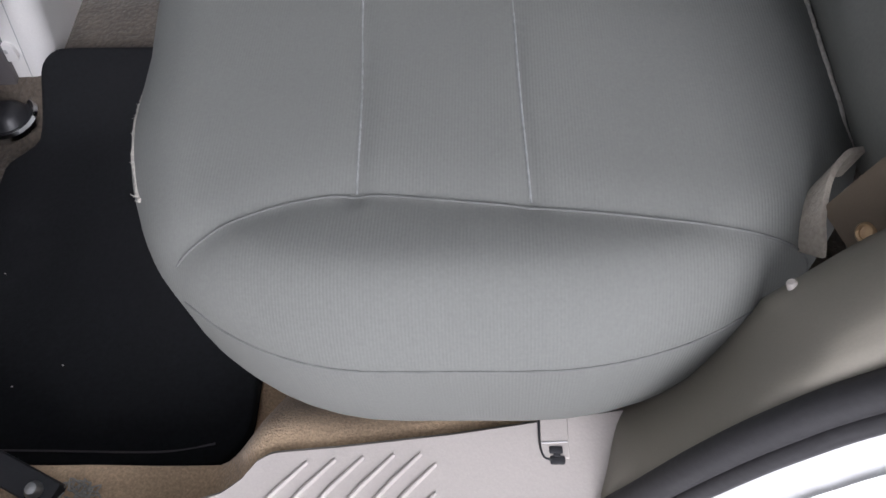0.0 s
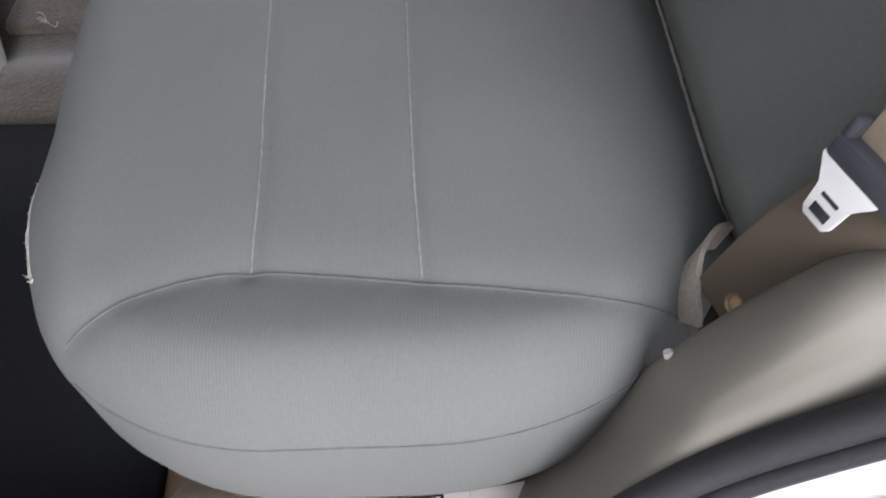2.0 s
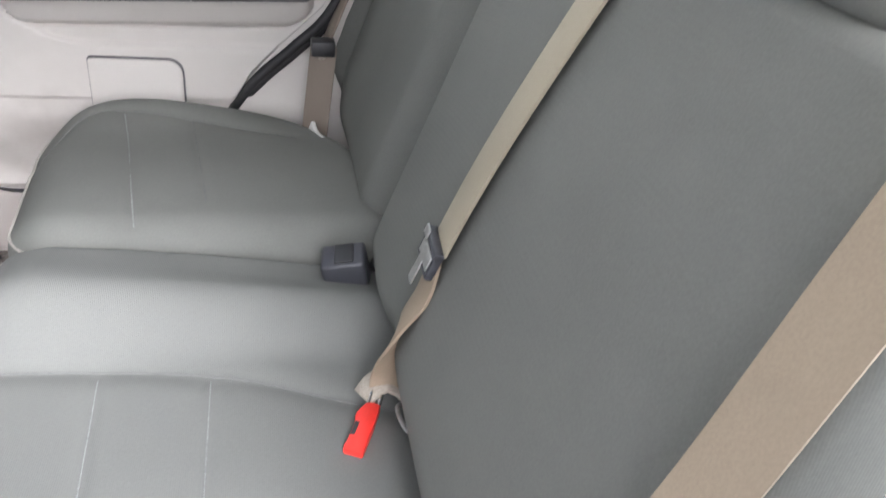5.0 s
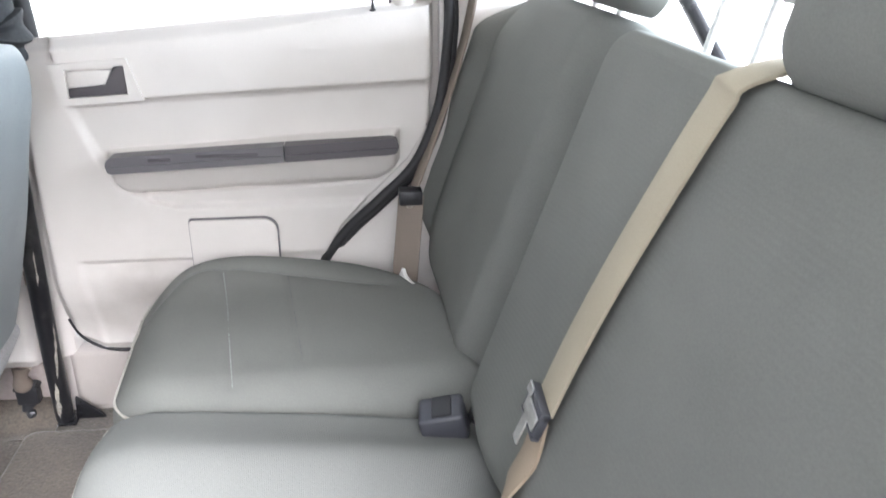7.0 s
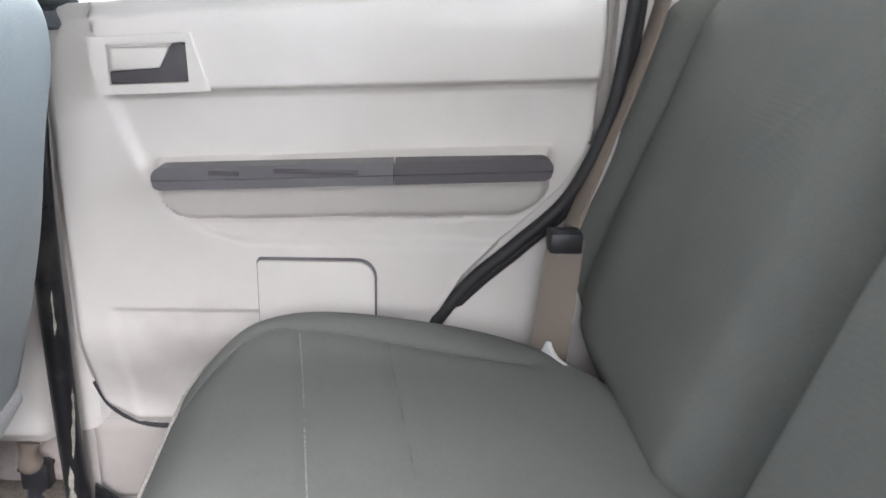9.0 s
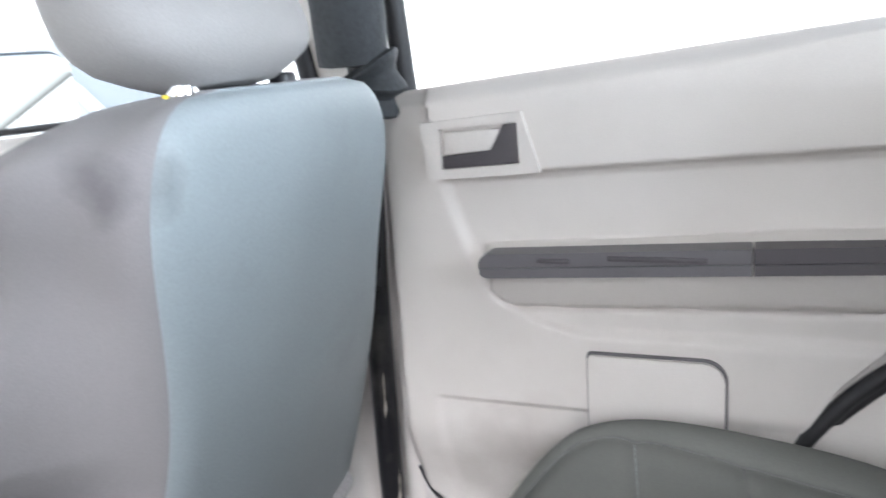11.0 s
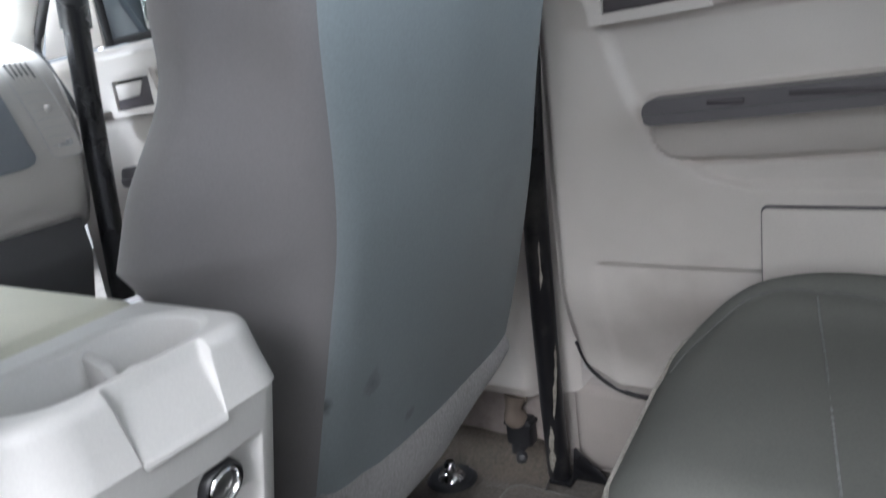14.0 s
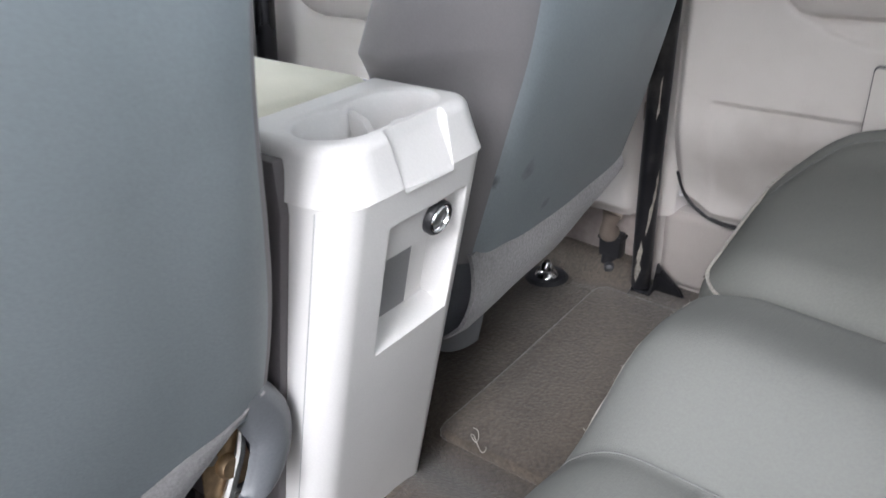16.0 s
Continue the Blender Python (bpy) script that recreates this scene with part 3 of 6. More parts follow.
build_setting()
quarter_trim("right")
near_side()


# ---- rear bench ----
def frame_on(x0, z0, lean):
    """u along y, v up a plane that leans back by lean degrees, w towards the front of the car."""
    a = radians(lean)
    up, out = Vector((math.sin(a), 0, math.cos(a))), Vector((-math.cos(a), 0, math.sin(a)))
    return Matrix(((0, up.x, out.x, x0), (1, 0, 0, 0), (0, up.z, out.z, z0), (0, 0, 0, 1)))


LEAN = 18.8


def bench_left():
    t = thing("rear_bench", (0.25, -0.2, 0.0), "grey vinyl two-place rear bench section with pale frayed piping", "car seat", "rear bench sections")
    rim_test = lambda u, v: float(Pad((-0.014, -0.600), (0.555, 0.208), (0.215, 0.26, 0.03, 0.04), 0.05, 0.1).inside(np.array(u), np.array(v)))
    mid = lambda v: 0.328 + 0.022 * step(v, -0.05, -0.5) + 0.044 * step(v, -0.02, 0.10)
    cross = [(0.060, -0.531), (0.080, -0.523), (0.108, -0.509), (0.145, -0.497), (0.187, -0.493), (0.247, -0.499), (0.32, -0.508), (0.42, -0.517), (0.50, -0.515)]
    low = []
    for u in np.linspace(0.062, 0.44, 16):
        a, b = -0.60, -0.40
        for _ in range(30):
            v = (a + b) / 2
            a, b = (v, b) if rim_test(u, v) < 0.0012 else (a, v)
        low.append((u, v))
    s1 = [(0.187, -0.49), (0.184, -0.40), (0.172, -0.25), (0.158, -0.03)]
    s2 = [(0.303, -0.50), (0.298, -0.40), (0.294, -0.25), (0.290, -0.043)]
    s3 = [(-0.008, -0.012), (0.05, -0.010), (0.156, -0.018), (0.29, -0.036), (0.42, -0.075), (0.50, -0.095)]
    s1 = [(u - 0.004, v) for u, v in s1]
    s2 = [(u - 0.006, v) for u, v in s2]
    bolster = lambda u, v: 0.007 * np.exp(-((v + 0.550) / 0.033) ** 2) * np.exp(-((u - 0.22) / 0.16) ** 2)
    c = Pad((-0.014, -0.600), (0.555, 0.208), (0.215, 0.26, 0.03, 0.03), 0.062, 0.165, 0.006,
            [(cross, 0.0052, 0.015), (s1, 0.0045, 0.007), (s2, 0.0035, 0.006), (s3, 0.006, 0.018)],
            lambda u, v: mid(v) - 0.345 + bolster(u, v) + 0.012 * np.exp(-((v - 0.09) / 0.06) ** 2) - 0.010 * step(u, 0.06, 0.0) - 0.014 * step(u, 0.32, 0.54) + (0.009 * step(u, 0.22, 0.0) - 0.026 * step(u, 0.12, 0.46)) * step(v, 0.02, 0.14), Matrix.Translation((0, 0, 0.345)), rims=lambda u, v: 0.058 - 0.03 * step(v, 0.0, 0.15), bend=lambda u, v: np.interp(v, [-0.60, -0.47, -0.40, -0.315, -0.25, -0.13, 0.0, 0.1, 0.2], [0.0, 0.004, 0.0, -0.006, -0.016, -0.028, -0.016, 0.004, 0.014]) * step(u, 0.14, 0.0))
    seat = part("cushion", c.mesh(360, 60), CLOTH_RIB, t)
    for s, mat in ((cross, CLOTH_SEAM), (s1, SEAM_PALE), (s2, SEAM_PALE), (s3, CLOTH_SEAM), (low, CLOTH_SEAM)):
        part("seam", tube(c.line(s, 0.0007, 14), 0.0009, 6), mat, seat)
    edge = [(0.018, -0.472), (0.010, -0.455), (-0.006, -0.38), (-0.013, -0.31), (-0.0135, -0.1), (-0.0135, 0.1), (-0.010, 0.18), (0.005, 0.204)]
    pts = [Vector(c.place(u, v)) + Vector((-0.001, 0, -0.003)) for u, v in smooth_line(edge, 16)]
    part("piping", tube([p + Vector((noise.noise(p * 300), noise.noise(p * 310 + Vector((5, 0, 0))), 0)) * 0.0016 for p in pts], [0.0019 + 0.0018 * abs(noise.noise(p * 200)) for p in pts], 7), PIPING, seat, "pale frayed edge piping")
    fray(pts, seat, 110, 3)
    # backrest
    m = frame_on(0.462, 0.285, LEAN)
    b = Pad((-0.558, 0.0), (0.183, 0.645), (0.20, 0.02, 0.05, 0.11), 0.022, 0.14, 0.014,
            [([(-0.52, 0.10), (-0.50, 0.3), (-0.49, 0.52)], 0.004, 0.02)], lambda u, v: -0.022 * np.exp(-((u + 0.03) / 0.05) ** 2) * np.exp(-(v / 0.16) ** 2) - 0.076 * step(v, 0.13, 0.0), m)
    back = part("backrest", b.mesh(300, 44), CLOTH, t)
    # stitched edge where the cushion meets the backrest
    crease = []
    for y in np.linspace(-0.16, -0.49, 60):
        u = np.linspace(0.44, 0.553, 120)
        gap = []
        for x in u:
            top = Vector(c.place(x, y))
            q = m.inverted() @ top
            gap.append(float(b.w(y, q.y)) - q.z)
        k = int(np.argmin(np.abs(gap)))
        crease.append(Vector(c.place(u[k], y)) + Vector((-0.004, 0, 0.003)))
    crease = [Vector(p) for p in smooth_line(crease[::4] + crease[-1:], 5)]
    part("piping", tube([p + Vector((0, 0, noise.noise(p * 90) * 0.002)) for p in crease], [0.0014 + 0.0012 * abs(noise.noise(p * 120)) for p in crease], 7), PIPING, back, "pale stitched edge piping")
    # black strip added to paint the deep shade between the two backrests
    part("split_filler", box((0.176, 0.05, -0.11), (0.206, 0.60, -0.024), 0.004, 2, m), DARK, back, "added black strip painting the shade in the backrest split")
    rear_headrest(t, 0.665, -0.31, 0.885, 0.30, 0.0)
    rear_headrest(t, 0.735, 0.07, 0.945, 0.235, 0.06)
    return t, c, b


def fray(pts, name_parent, n, seed):
    rnd = random.Random(seed)
    hairs = []
    for _ in range(n):
        p = pts[rnd.randrange(2, len(pts) - 2)]
        d = Vector((-0.8 + rnd.uniform(-0.5, 0.4), rnd.uniform(-0.6, 0.6), rnd.uniform(-0.7, 0.5)))
        ln = rnd.uniform(0.002, 0.005)
        q = p + d * ln * 0.6 + Vector((0, rnd.uniform(-1, 1), rnd.uniform(-1, 1))) * ln * 0.3
        hairs.append(tube([p, q, p + d * ln], [0.0004, 0.0003, 0.0002], 3))
    part("frayed_threads", merged(*hairs), PIPING, name_parent, "loose frayed threads", True, "stuff")


def rear_headrest(t, x, y, z, w, rise):
    h = Pad((-w / 2, 0.0), (w / 2, 0.19), (0.05, 0.05, 0.08, 0.08), 0.045, 0.10, 0.012, m=Matrix.Translation((0, y, 0)) @ frame_on(x, z, 14), tuck=0.03)
    head = part("headrest", h.mesh(120, 16), CLOTH, t)
    for s in (-0.055, 0.055):
        p, q = Vector((x + 0.055, y + s, z + 0.03)), Vector((x + 0.035 - rise * 0.3, y + s, z - 0.06 - rise))
        part("post", tube([p, q], 0.005, 10), STEEL, head, "bright steel headrest post")
        part("post_guide", lathe([(0.0, 0.012), (0.012, 0.012), (0.016, 0.004), (0.016, -0.01), (0.0, -0.01)], q + Vector((0, 0, 0.01)), (0, 0, 1), 14), DARK, head, "black post guide")


def bench_right():
    t = thing("rear_bench", (0.25, 0.43, 0.0), "grey vinyl single-place rear bench section beside the closed door", "car seat", "rear bench sections")
    cross = [(-0.02, 0.50), (0.03, 0.585), (0.075, 0.612), (0.12, 0.610), (0.20, 0.600), (0.30, 0.585), (0.42, 0.56)]
    s1 = [(0.118, 0.607), (0.130, 0.50), (0.142, 0.36), (0.152, 0.25)]
    s2 = [(0.235, 0.595), (0.245, 0.45), (0.255, 0.30)]
    c = Pad((-0.034, 0.214), (0.555, 0.705), (0.085, 0.04, 0.27, 0.18), 0.065, 0.26, 0.008,
            [(cross, 0.007, 0.014), (s1, 0.0045, 0.007), (s2, 0.003, 0.006)],
            lambda u, v: 0.032 * np.exp(-((v - 0.635) / 0.055) ** 2) * np.exp(-((u - 0.15) / 0.18) ** 2) - 0.010 * step(u, 0.06, -0.02), Matrix(((1, -0.07, 0, 0.028), (0, 1, 0, 0), (0, 0, 1, 0.382), (0, 0, 0, 1))))
    seat = part("cushion", c.mesh(320, 50), CLOTH, t)
    part("seam", tube(c.line(cross, 0.0002), 0.0013, 6), CLOTH_SEAM, seat)
    part("seam", tube(c.line(s1, 0.0003), 0.0013, 6), SEAM_PALE, seat, "worn pale seam with its highlight in the colour")
    part("seam", tube(c.line(s2, 0.0), 0.0011, 6), CLOTH_SEAM, seat)
    C = round_poly((c.lo[0] + 0.007, c.lo[1] + 0.007), (c.hi[0] - 0.007, c.hi[1] - 0.007), [r - 0.007 for r in c.radii], 14)
    edge = [(u + 0.0006, v) for u, v in C[:15][::-1] + C[-15:][::-1] if u < 0.10]
    pts = [Vector(c.place(u, v)) + Vector((-0.001, 0, 0.0005)) for u, v in smooth_line(edge, 3)]
    part("piping", tube(pts, [0.0020 + 0.0014 * abs(noise.noise(p * 200)) for p in pts], 7), PIPING, seat, "pale frayed edge piping")
    fray(pts, seat, 80, 5)
    m = frame_on(0.470, 0.285, LEAN)
    edge = [(0.655, 0.02), (0.682, 0.12), (0.690, 0.22), (0.686, 0.34), (0.676, 0.44), (0.680, 0.53), (0.672, 0.60), (0.640, 0.638)]
    line = smooth_line(edge, 5)
    ev, eu = [p[1] for p in line], [p[0] for p in line]
    def swell(u, v):
        e = np.interp(v, ev, eu)
        side = step(u, e + 0.002, e + 0.034) * step(v, 0.10, 0.20) * (1 - step(v, 0.54, 0.64))
        return -0.065 * step(v, 0.12, 0.0) - 0.075 * step(u, 0.320, 0.206) + 0.024 * step(u, e - 0.22, e - 0.02) * step(v, 0.05, 0.2) * (1 - step(v, 0.54, 0.65)) - 0.012 * step(u, e - 0.012, e + 0.003) + 0.052 * side
    b = Pad((0.198, 0.0), (0.735, 0.650), (0.02, 0.05, 0.10, 0.07), 0.026, 0.14, 0.014, (), swell, m, rims=lambda u, v: 0.026 - 0.010 * step(u, 0.60, 0.70))
    back = part("backrest", b.mesh(420, 70), CLOTH, t)
    part("seam", tube([b.place(p[0] + 0.001, p[1], 0.0005) for p in line], 0.0014, 6), CLOTH_SEAM, back)
    rear_headrest(t, 0.675, 0.37, 0.905, 0.30, 0.0)
    return t, c, b


back_l = bench_left()[2]
back_r = bench_right()[2]


# ---- belts ----
def on_back(y, z, off=0.003):
    """A place on the leaning faces of the backrests, off metres proud of them."""
    v = (z - 0.285) / math.cos(radians(LEAN))
    pad = back_l if y < 0.2 else back_r
    w = float(pad.w(y, v)) + off
    return Vector(pad.m @ Vector((y, v, w)))


def belt_centre():
    t = thing("seat_belt", (0.53, 0.03, 0.30), "pale khaki middle seat belt hanging over the backrest", "seat belt", "rear seat belts")
    spots = [(-0.158, 0.885), (-0.154, 0.865), (-0.143, 0.80), (-0.129, 0.70), (-0.120, 0.62), (-0.115, 0.555)]
    pts = [Vector((0.724, -0.166, 0.868)), Vector((0.717, -0.165, 0.890)), Vector((0.704, -0.162, 0.900))] + [on_back(y, z, 0.010) for y, z in spots]
    part("webbing", ribbon(smooth_line(pts, 6), (0.0, 1.0, 0.0), 0.047), WEB_PALE, t)
    low = [on_back(-0.113, 0.545, 0.010), Vector((0.520, -0.110, 0.500)), Vector((0.499, -0.099, 0.447)), Vector((0.493, -0.090, 0.400)), Vector((0.492, -0.086, 0.365)), Vector((0.492, -0.088, 0.338))]
    side = [(0.0, 1.0, 0.0), (0.0, 1.0, 0.0), (0.25, 0.95, 0.0), (0.75, 0.6, 0.0), (0.95, 0.2, 0.0), (0.9, -0.3, 0.0), (0.9, -0.3, 0.0)]
    dense = smooth_line(low, 6)
    sd = [tuple(np.array(side[i // 6]) * (1 - (i % 6) / 6) + np.array(side[min(6, i // 6 + 1)]) * ((i % 6) / 6)) for i in range(len(dense))]
    # same belt in a darker tan: the shade low down is in the colour
    part("webbing", ribbon(dense, sd, 0.043), WEB, t, "twisted lower webbing, shade in its darker tan")
    part("belt_bezel", box((0.690, -0.268, 0.880), (0.742, -0.178, 0.898), 0.008, 3), DARK, t, "black plastic belt outlet on the backrest")
    # adjuster: a black bar buckle with a steel tongue
    up = Vector((0.30, -0.12, 0.93)).normalized()
    across = Vector((0.04, -0.97, 0.05)).normalized()
    nrm = across.cross(up).normalized()
    across = up.cross(nrm).normalized()
    m = Matrix((( *across, 0), (*up, 0), (*nrm, 0), (0, 0, 0, 1))).transposed()
    m = m @ Matrix.Scale(0.82, 4)
    m.translation = on_back(-0.113, 0.553, 0.014)
    body = merged(box((-0.032, -0.004, -0.004), (0.032, 0.008, 0.010), 0.003, 2, m), box((-0.032, -0.030, -0.004), (-0.024, 0.006, 0.008), 0.003, 2, m), box((0.024, -0.030, -0.004), (0.032, 0.006, 0.008), 0.003, 2, m), box((-0.032, -0.036, -0.004), (0.032, -0.028, 0.008), 0.003, 2, m))
    part("adjuster", body, BUCKLE, t, "charcoal belt adjuster")
    part("tongue", merged(box((-0.024, -0.028, 0.006), (0.024, -0.006, 0.009), 0.001, 1, m), box((-0.014, -0.068, 0.006), (0.004, -0.02, 0.009), 0.001, 1, m), box((-0.028, -0.002, 0.010), (-0.010, 0.012, 0.013), 0.001, 1, m)), STEEL, t, "pale steel belt tongue")
    return t


def red_buckle():
    t = thing("buckle_anchor", (0.50, -0.09, 0.345), "red plastic buckle release on steel hooks beside the crease", "belt buckle")
    a, b = Vector((0.474, -0.106, 0.330)), Vector((0.444, -0.178, 0.327))
    d = (b - a).normalized()
    s = Vector((0, 0, 1)).cross(d).normalized()
    m = Matrix(((*d, 0), (*s, 0), (*d.cross(s), 0), (0, 0, 0, 1))).transposed()
    m.translation = a
    L = (b - a).length
    poly = [(0.0, -0.009), (0.0, 0.008), (0.014, 0.010), (0.018, 0.015), (0.028, 0.015), (0.032, 0.010), (L - 0.012, 0.010), (L - 0.010, 0.014), (L, 0.013), (L, -0.010), (0.030, -0.010)]
    poly = [(p, -q) for p, q in poly]
    bm = prism(poly, "z", -0.004, 0.009, 0.002)
    bm.transform(m)
    part("release", bm, RED, t, "red plastic release body")
    part("slot", box((0.034, -0.0125, -0.003), (0.056, -0.006, 0.0094), 0.001, 1, m), DARK, t, "black slot")
    for q in (-0.006, 0.007):
        part("hook", tube([m @ Vector((0.004, q, 0.006)), m @ Vector((-0.010, q, 0.012)), m @ Vector((-0.024, q * 0.9, 0.010)), m @ Vector((-0.028, q * 0.8, 0.004))], 0.0022, 8), CHROME, t, "bright steel hook")
    w = smooth_line([(0.463, -0.090, 0.332), (0.474, -0.084, 0.343), (0.490, -0.080, 0.349), (0.505, -0.084, 0.343), (0.518, -0.092, 0.330)], 5)
    part("webbing_loop", ribbon(w, (0.1, -0.9, -0.2), 0.036, 0.002), FELT, t, "beige folded webbing loop")
    return t


def child_anchor():
    t = thing("child_seat_anchor", (0.525, -0.10, 0.34), "bent steel child seat anchor wire in the crease", "anchor ring")
    part("wire", tube(smooth_line([(0.527, -0.114, 0.336), (0.508, -0.114, 0.341), (0.500, -0.122, 0.342), (0.502, -0.144, 0.341), (0.509, -0.159, 0.339), (0.527, -0.162, 0.334)], 6), 0.0028, 8), STEEL, t)
    return t


def black_buckle():
    t = thing("belt_buckle", (0.47, 0.15, 0.36), "black plastic belt buckle standing between the cushions", "belt buckle")
    m = Matrix.Translation((0.465, 0.160, 0.346)) @ pose(0, 0, 0, 8, -12, -8)
    part("body", box((-0.032, -0.026, -0.05), (0.032, 0.026, 0.036), 0.006, 3, m), BUCKLE, t)
    part("press_button", box((-0.012, -0.020, 0.034), (0.016, 0.020, 0.039), 0.002, 2, m), DARK, t, "dull button on top")
    part("stalk", tube([(0.462, 0.152, 0.33), (0.48, 0.15, 0.27)], 0.014, 8, flat=0.5), DARK, t)
    return t


def belt_near():
    t = thing("seat_belt", (0.50, -0.53, 0.33), "tan outer seat belt with white-faced tongue, bolted beside the cushion", "seat belt", "rear seat belts")
    across = (0.42, -0.72, 0.45)
    pts = smooth_line([(0.492, -0.528, 0.335), (0.505, -0.535, 0.40), (0.518, -0.546, 0.455), (0.528, -0.548, 0.490)], 8)
    # the lower piece is a darker brown than the upper one
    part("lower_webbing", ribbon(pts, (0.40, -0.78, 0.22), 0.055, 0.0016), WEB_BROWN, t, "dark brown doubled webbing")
    up = smooth_line([(0.519, -0.549, 0.483), (0.538, -0.549, 0.568), (0.577, -0.551, 0.68), (0.626, -0.546, 0.82), (0.668, -0.545, 0.94), (0.70, -0.56, 1.02)], 8)
    part("upper_webbing", ribbon(up, across, 0.043, 0.0014), WEB, t, "tan upper webbing with faint stains")
    d = (Vector(up[6]) - Vector(up[0])).normalized()
    s = Vector((0.42, -0.74, 0.40))
    s = (s - d * s.dot(d)).normalized()
    n = d.cross(s).normalized()
    if n.x > 0:
        n = -n
        s = -s
    m = Matrix(((*s, 0), (*d, 0), (*s.cross(d), 0), (0, 0, 0, 1))).transposed()
    m.translation = Vector((0.519, -0.552, 0.485)) + d * 0.008
    k = 1 if (m.to_3x3() @ Vector((0, 0, 1))).x < 0 else -1
    def slab(lo, hi, bev=0.002):
        lo, hi = [0.92 * q for q in lo], [0.92 * q for q in hi]
        z0, z1 = sorted((lo[2] * k, hi[2] * k))
        return box((lo[0], lo[1], z0), (hi[0], hi[1], z1), bev, 2, m)
    part("guide", merged(slab((-0.034, -0.009, -0.004), (0.034, 0.008, 0.010), 0.004), slab((-0.034, 0.003, -0.004), (-0.026, 0.020, 0.008), 0.003), slab((0.026, 0.003, -0.004), (0.034, 0.020, 0.008), 0.003)), BUCKLE, t, "charcoal plastic belt guide")
    z0, z1 = sorted((0.005 * k, 0.0085 * k))
    bm = prism([(-0.020, -0.006), (0.020, -0.006), (0.018, -0.010), (0.0105, -0.020), (0.0100, -0.036), (0.007, -0.040), (-0.007, -0.040), (-0.0100, -0.036), (-0.0105, -0.020), (-0.018, -0.010)], "z", z0, z1, 0.0006)
    slide = -0.011 if s.y < 0 else 0.011
    bm.transform(m @ Matrix.Translation((slide, 0, 0)))
    tongue = part("tongue", bm, WHITE, t, "white-coated steel tongue with two slots")
    for lo_, hi_ in ((-0.0245, -0.0215), (-0.036, -0.029)):
        part("slot", slab((slide / 0.92 - 0.0065, lo_ / 0.92, 0.005), (slide / 0.92 + 0.0065, hi_ / 0.92, 0.0097), 0.0008), DARK, tongue, "dark slot")
    part("anchor_bolt", lathe([(0.0, 0.002), (0.0042, 0.002), (0.0042, 0.0035), (0.0055, 0.0045), (0.0068, 0.003), (0.0068, 0.0)], (0.495, -0.532, 0.355), (-0.75, -0.35, 0.5), 18), RUST, t, "dull brass rivet ring")
    f = smooth_line([(0.476, -0.520, 0.322), (0.476, -0.505, 0.338), (0.482, -0.488, 0.350), (0.494, -0.474, 0.354), (0.506, -0.468, 0.350)], 6)
    part("felt_end", ribbon([(p[0], p[1], p[2] - 0.010) for p in f], (0.30, 0.1, 1.0), 0.026, 0.0016), FELT, t, "curled beige felt end")
    return t


def belt_far():
    t = thing("seat_belt", (0.45, 0.64, 0.33), "brown outer seat belt running through a black slot on the pillar", "seat belt", "rear seat belts")
    part("lower_webbing", ribbon(smooth_line([(0.458, 0.640, 0.53), (0.452, 0.630, 0.47), (0.445, 0.622, 0.40), (0.440, 0.618, 0.34)], 6), (0.9, -0.35, 0.0), 0.05), WEB_TAUPE, t)
    part("upper_webbing", ribbon(smooth_line([(0.466, 0.655, 0.54), (0.505, 0.685, 0.63), (0.56, 0.690, 0.80), (0.60, 0.680, 1.0)], 6), (0.10, -1.0, 0.0), 0.047), WEB_TAUPE, t, "webbing rising along the pillar")
    part("slot", merged(box((0.434, 0.622, 0.512), (0.478, 0.66, 0.540), 0.004)), DARK, t, "black plastic belt slot")
    part("pale_tag", box((0.448, 0.632, 0.503), (0.470, 0.648, 0.516), 0.003), FELT, t, "pale folded webbing tip")
    part("anchor_tag", ribbon(smooth_line([(0.434, 0.610, 0.378), (0.436, 0.592, 0.372), (0.442, 0.572, 0.368), (0.450, 0.552, 0.368)], 5), (0.2, 0.2, 0.9), 0.034, 0.003), WHITE, t, "white plastic tag at the belt end")
    return t


belt_centre()
red_buckle()
child_anchor()
black_buckle()
belt_near()
belt_far()


# ---- doors on the far side ----
def door_sheet(x0, x1, low, top, relief, nx=150, nz=120):
    """Inner door skin: y over (x, z); low and top give its lower and upper edge at each x."""
    X = np.linspace(x0, x1, nx)
    S = np.linspace(0, 1, nz)
    rows = []
    for x in X:
        z = low(x) + S * (top(x) - low(x))
        y = relief(np.full(nz, x), z)
        col = np.stack([np.full(nz, x), y, z], 1)
        rim_y = 0.012 * step(S, 0.03, 0.0) + 0.02 * step(S, 0.965, 1.0)
        e = 0.02 * (step(x, x0 + 0.02, x0) + step(x, x1 - 0.01, x1))
        col[:, 1] += rim_y + e
        rows.append(col)
    bm = grid(rows)
    thicken(bm, (0, 0.012, 0))
    return bm


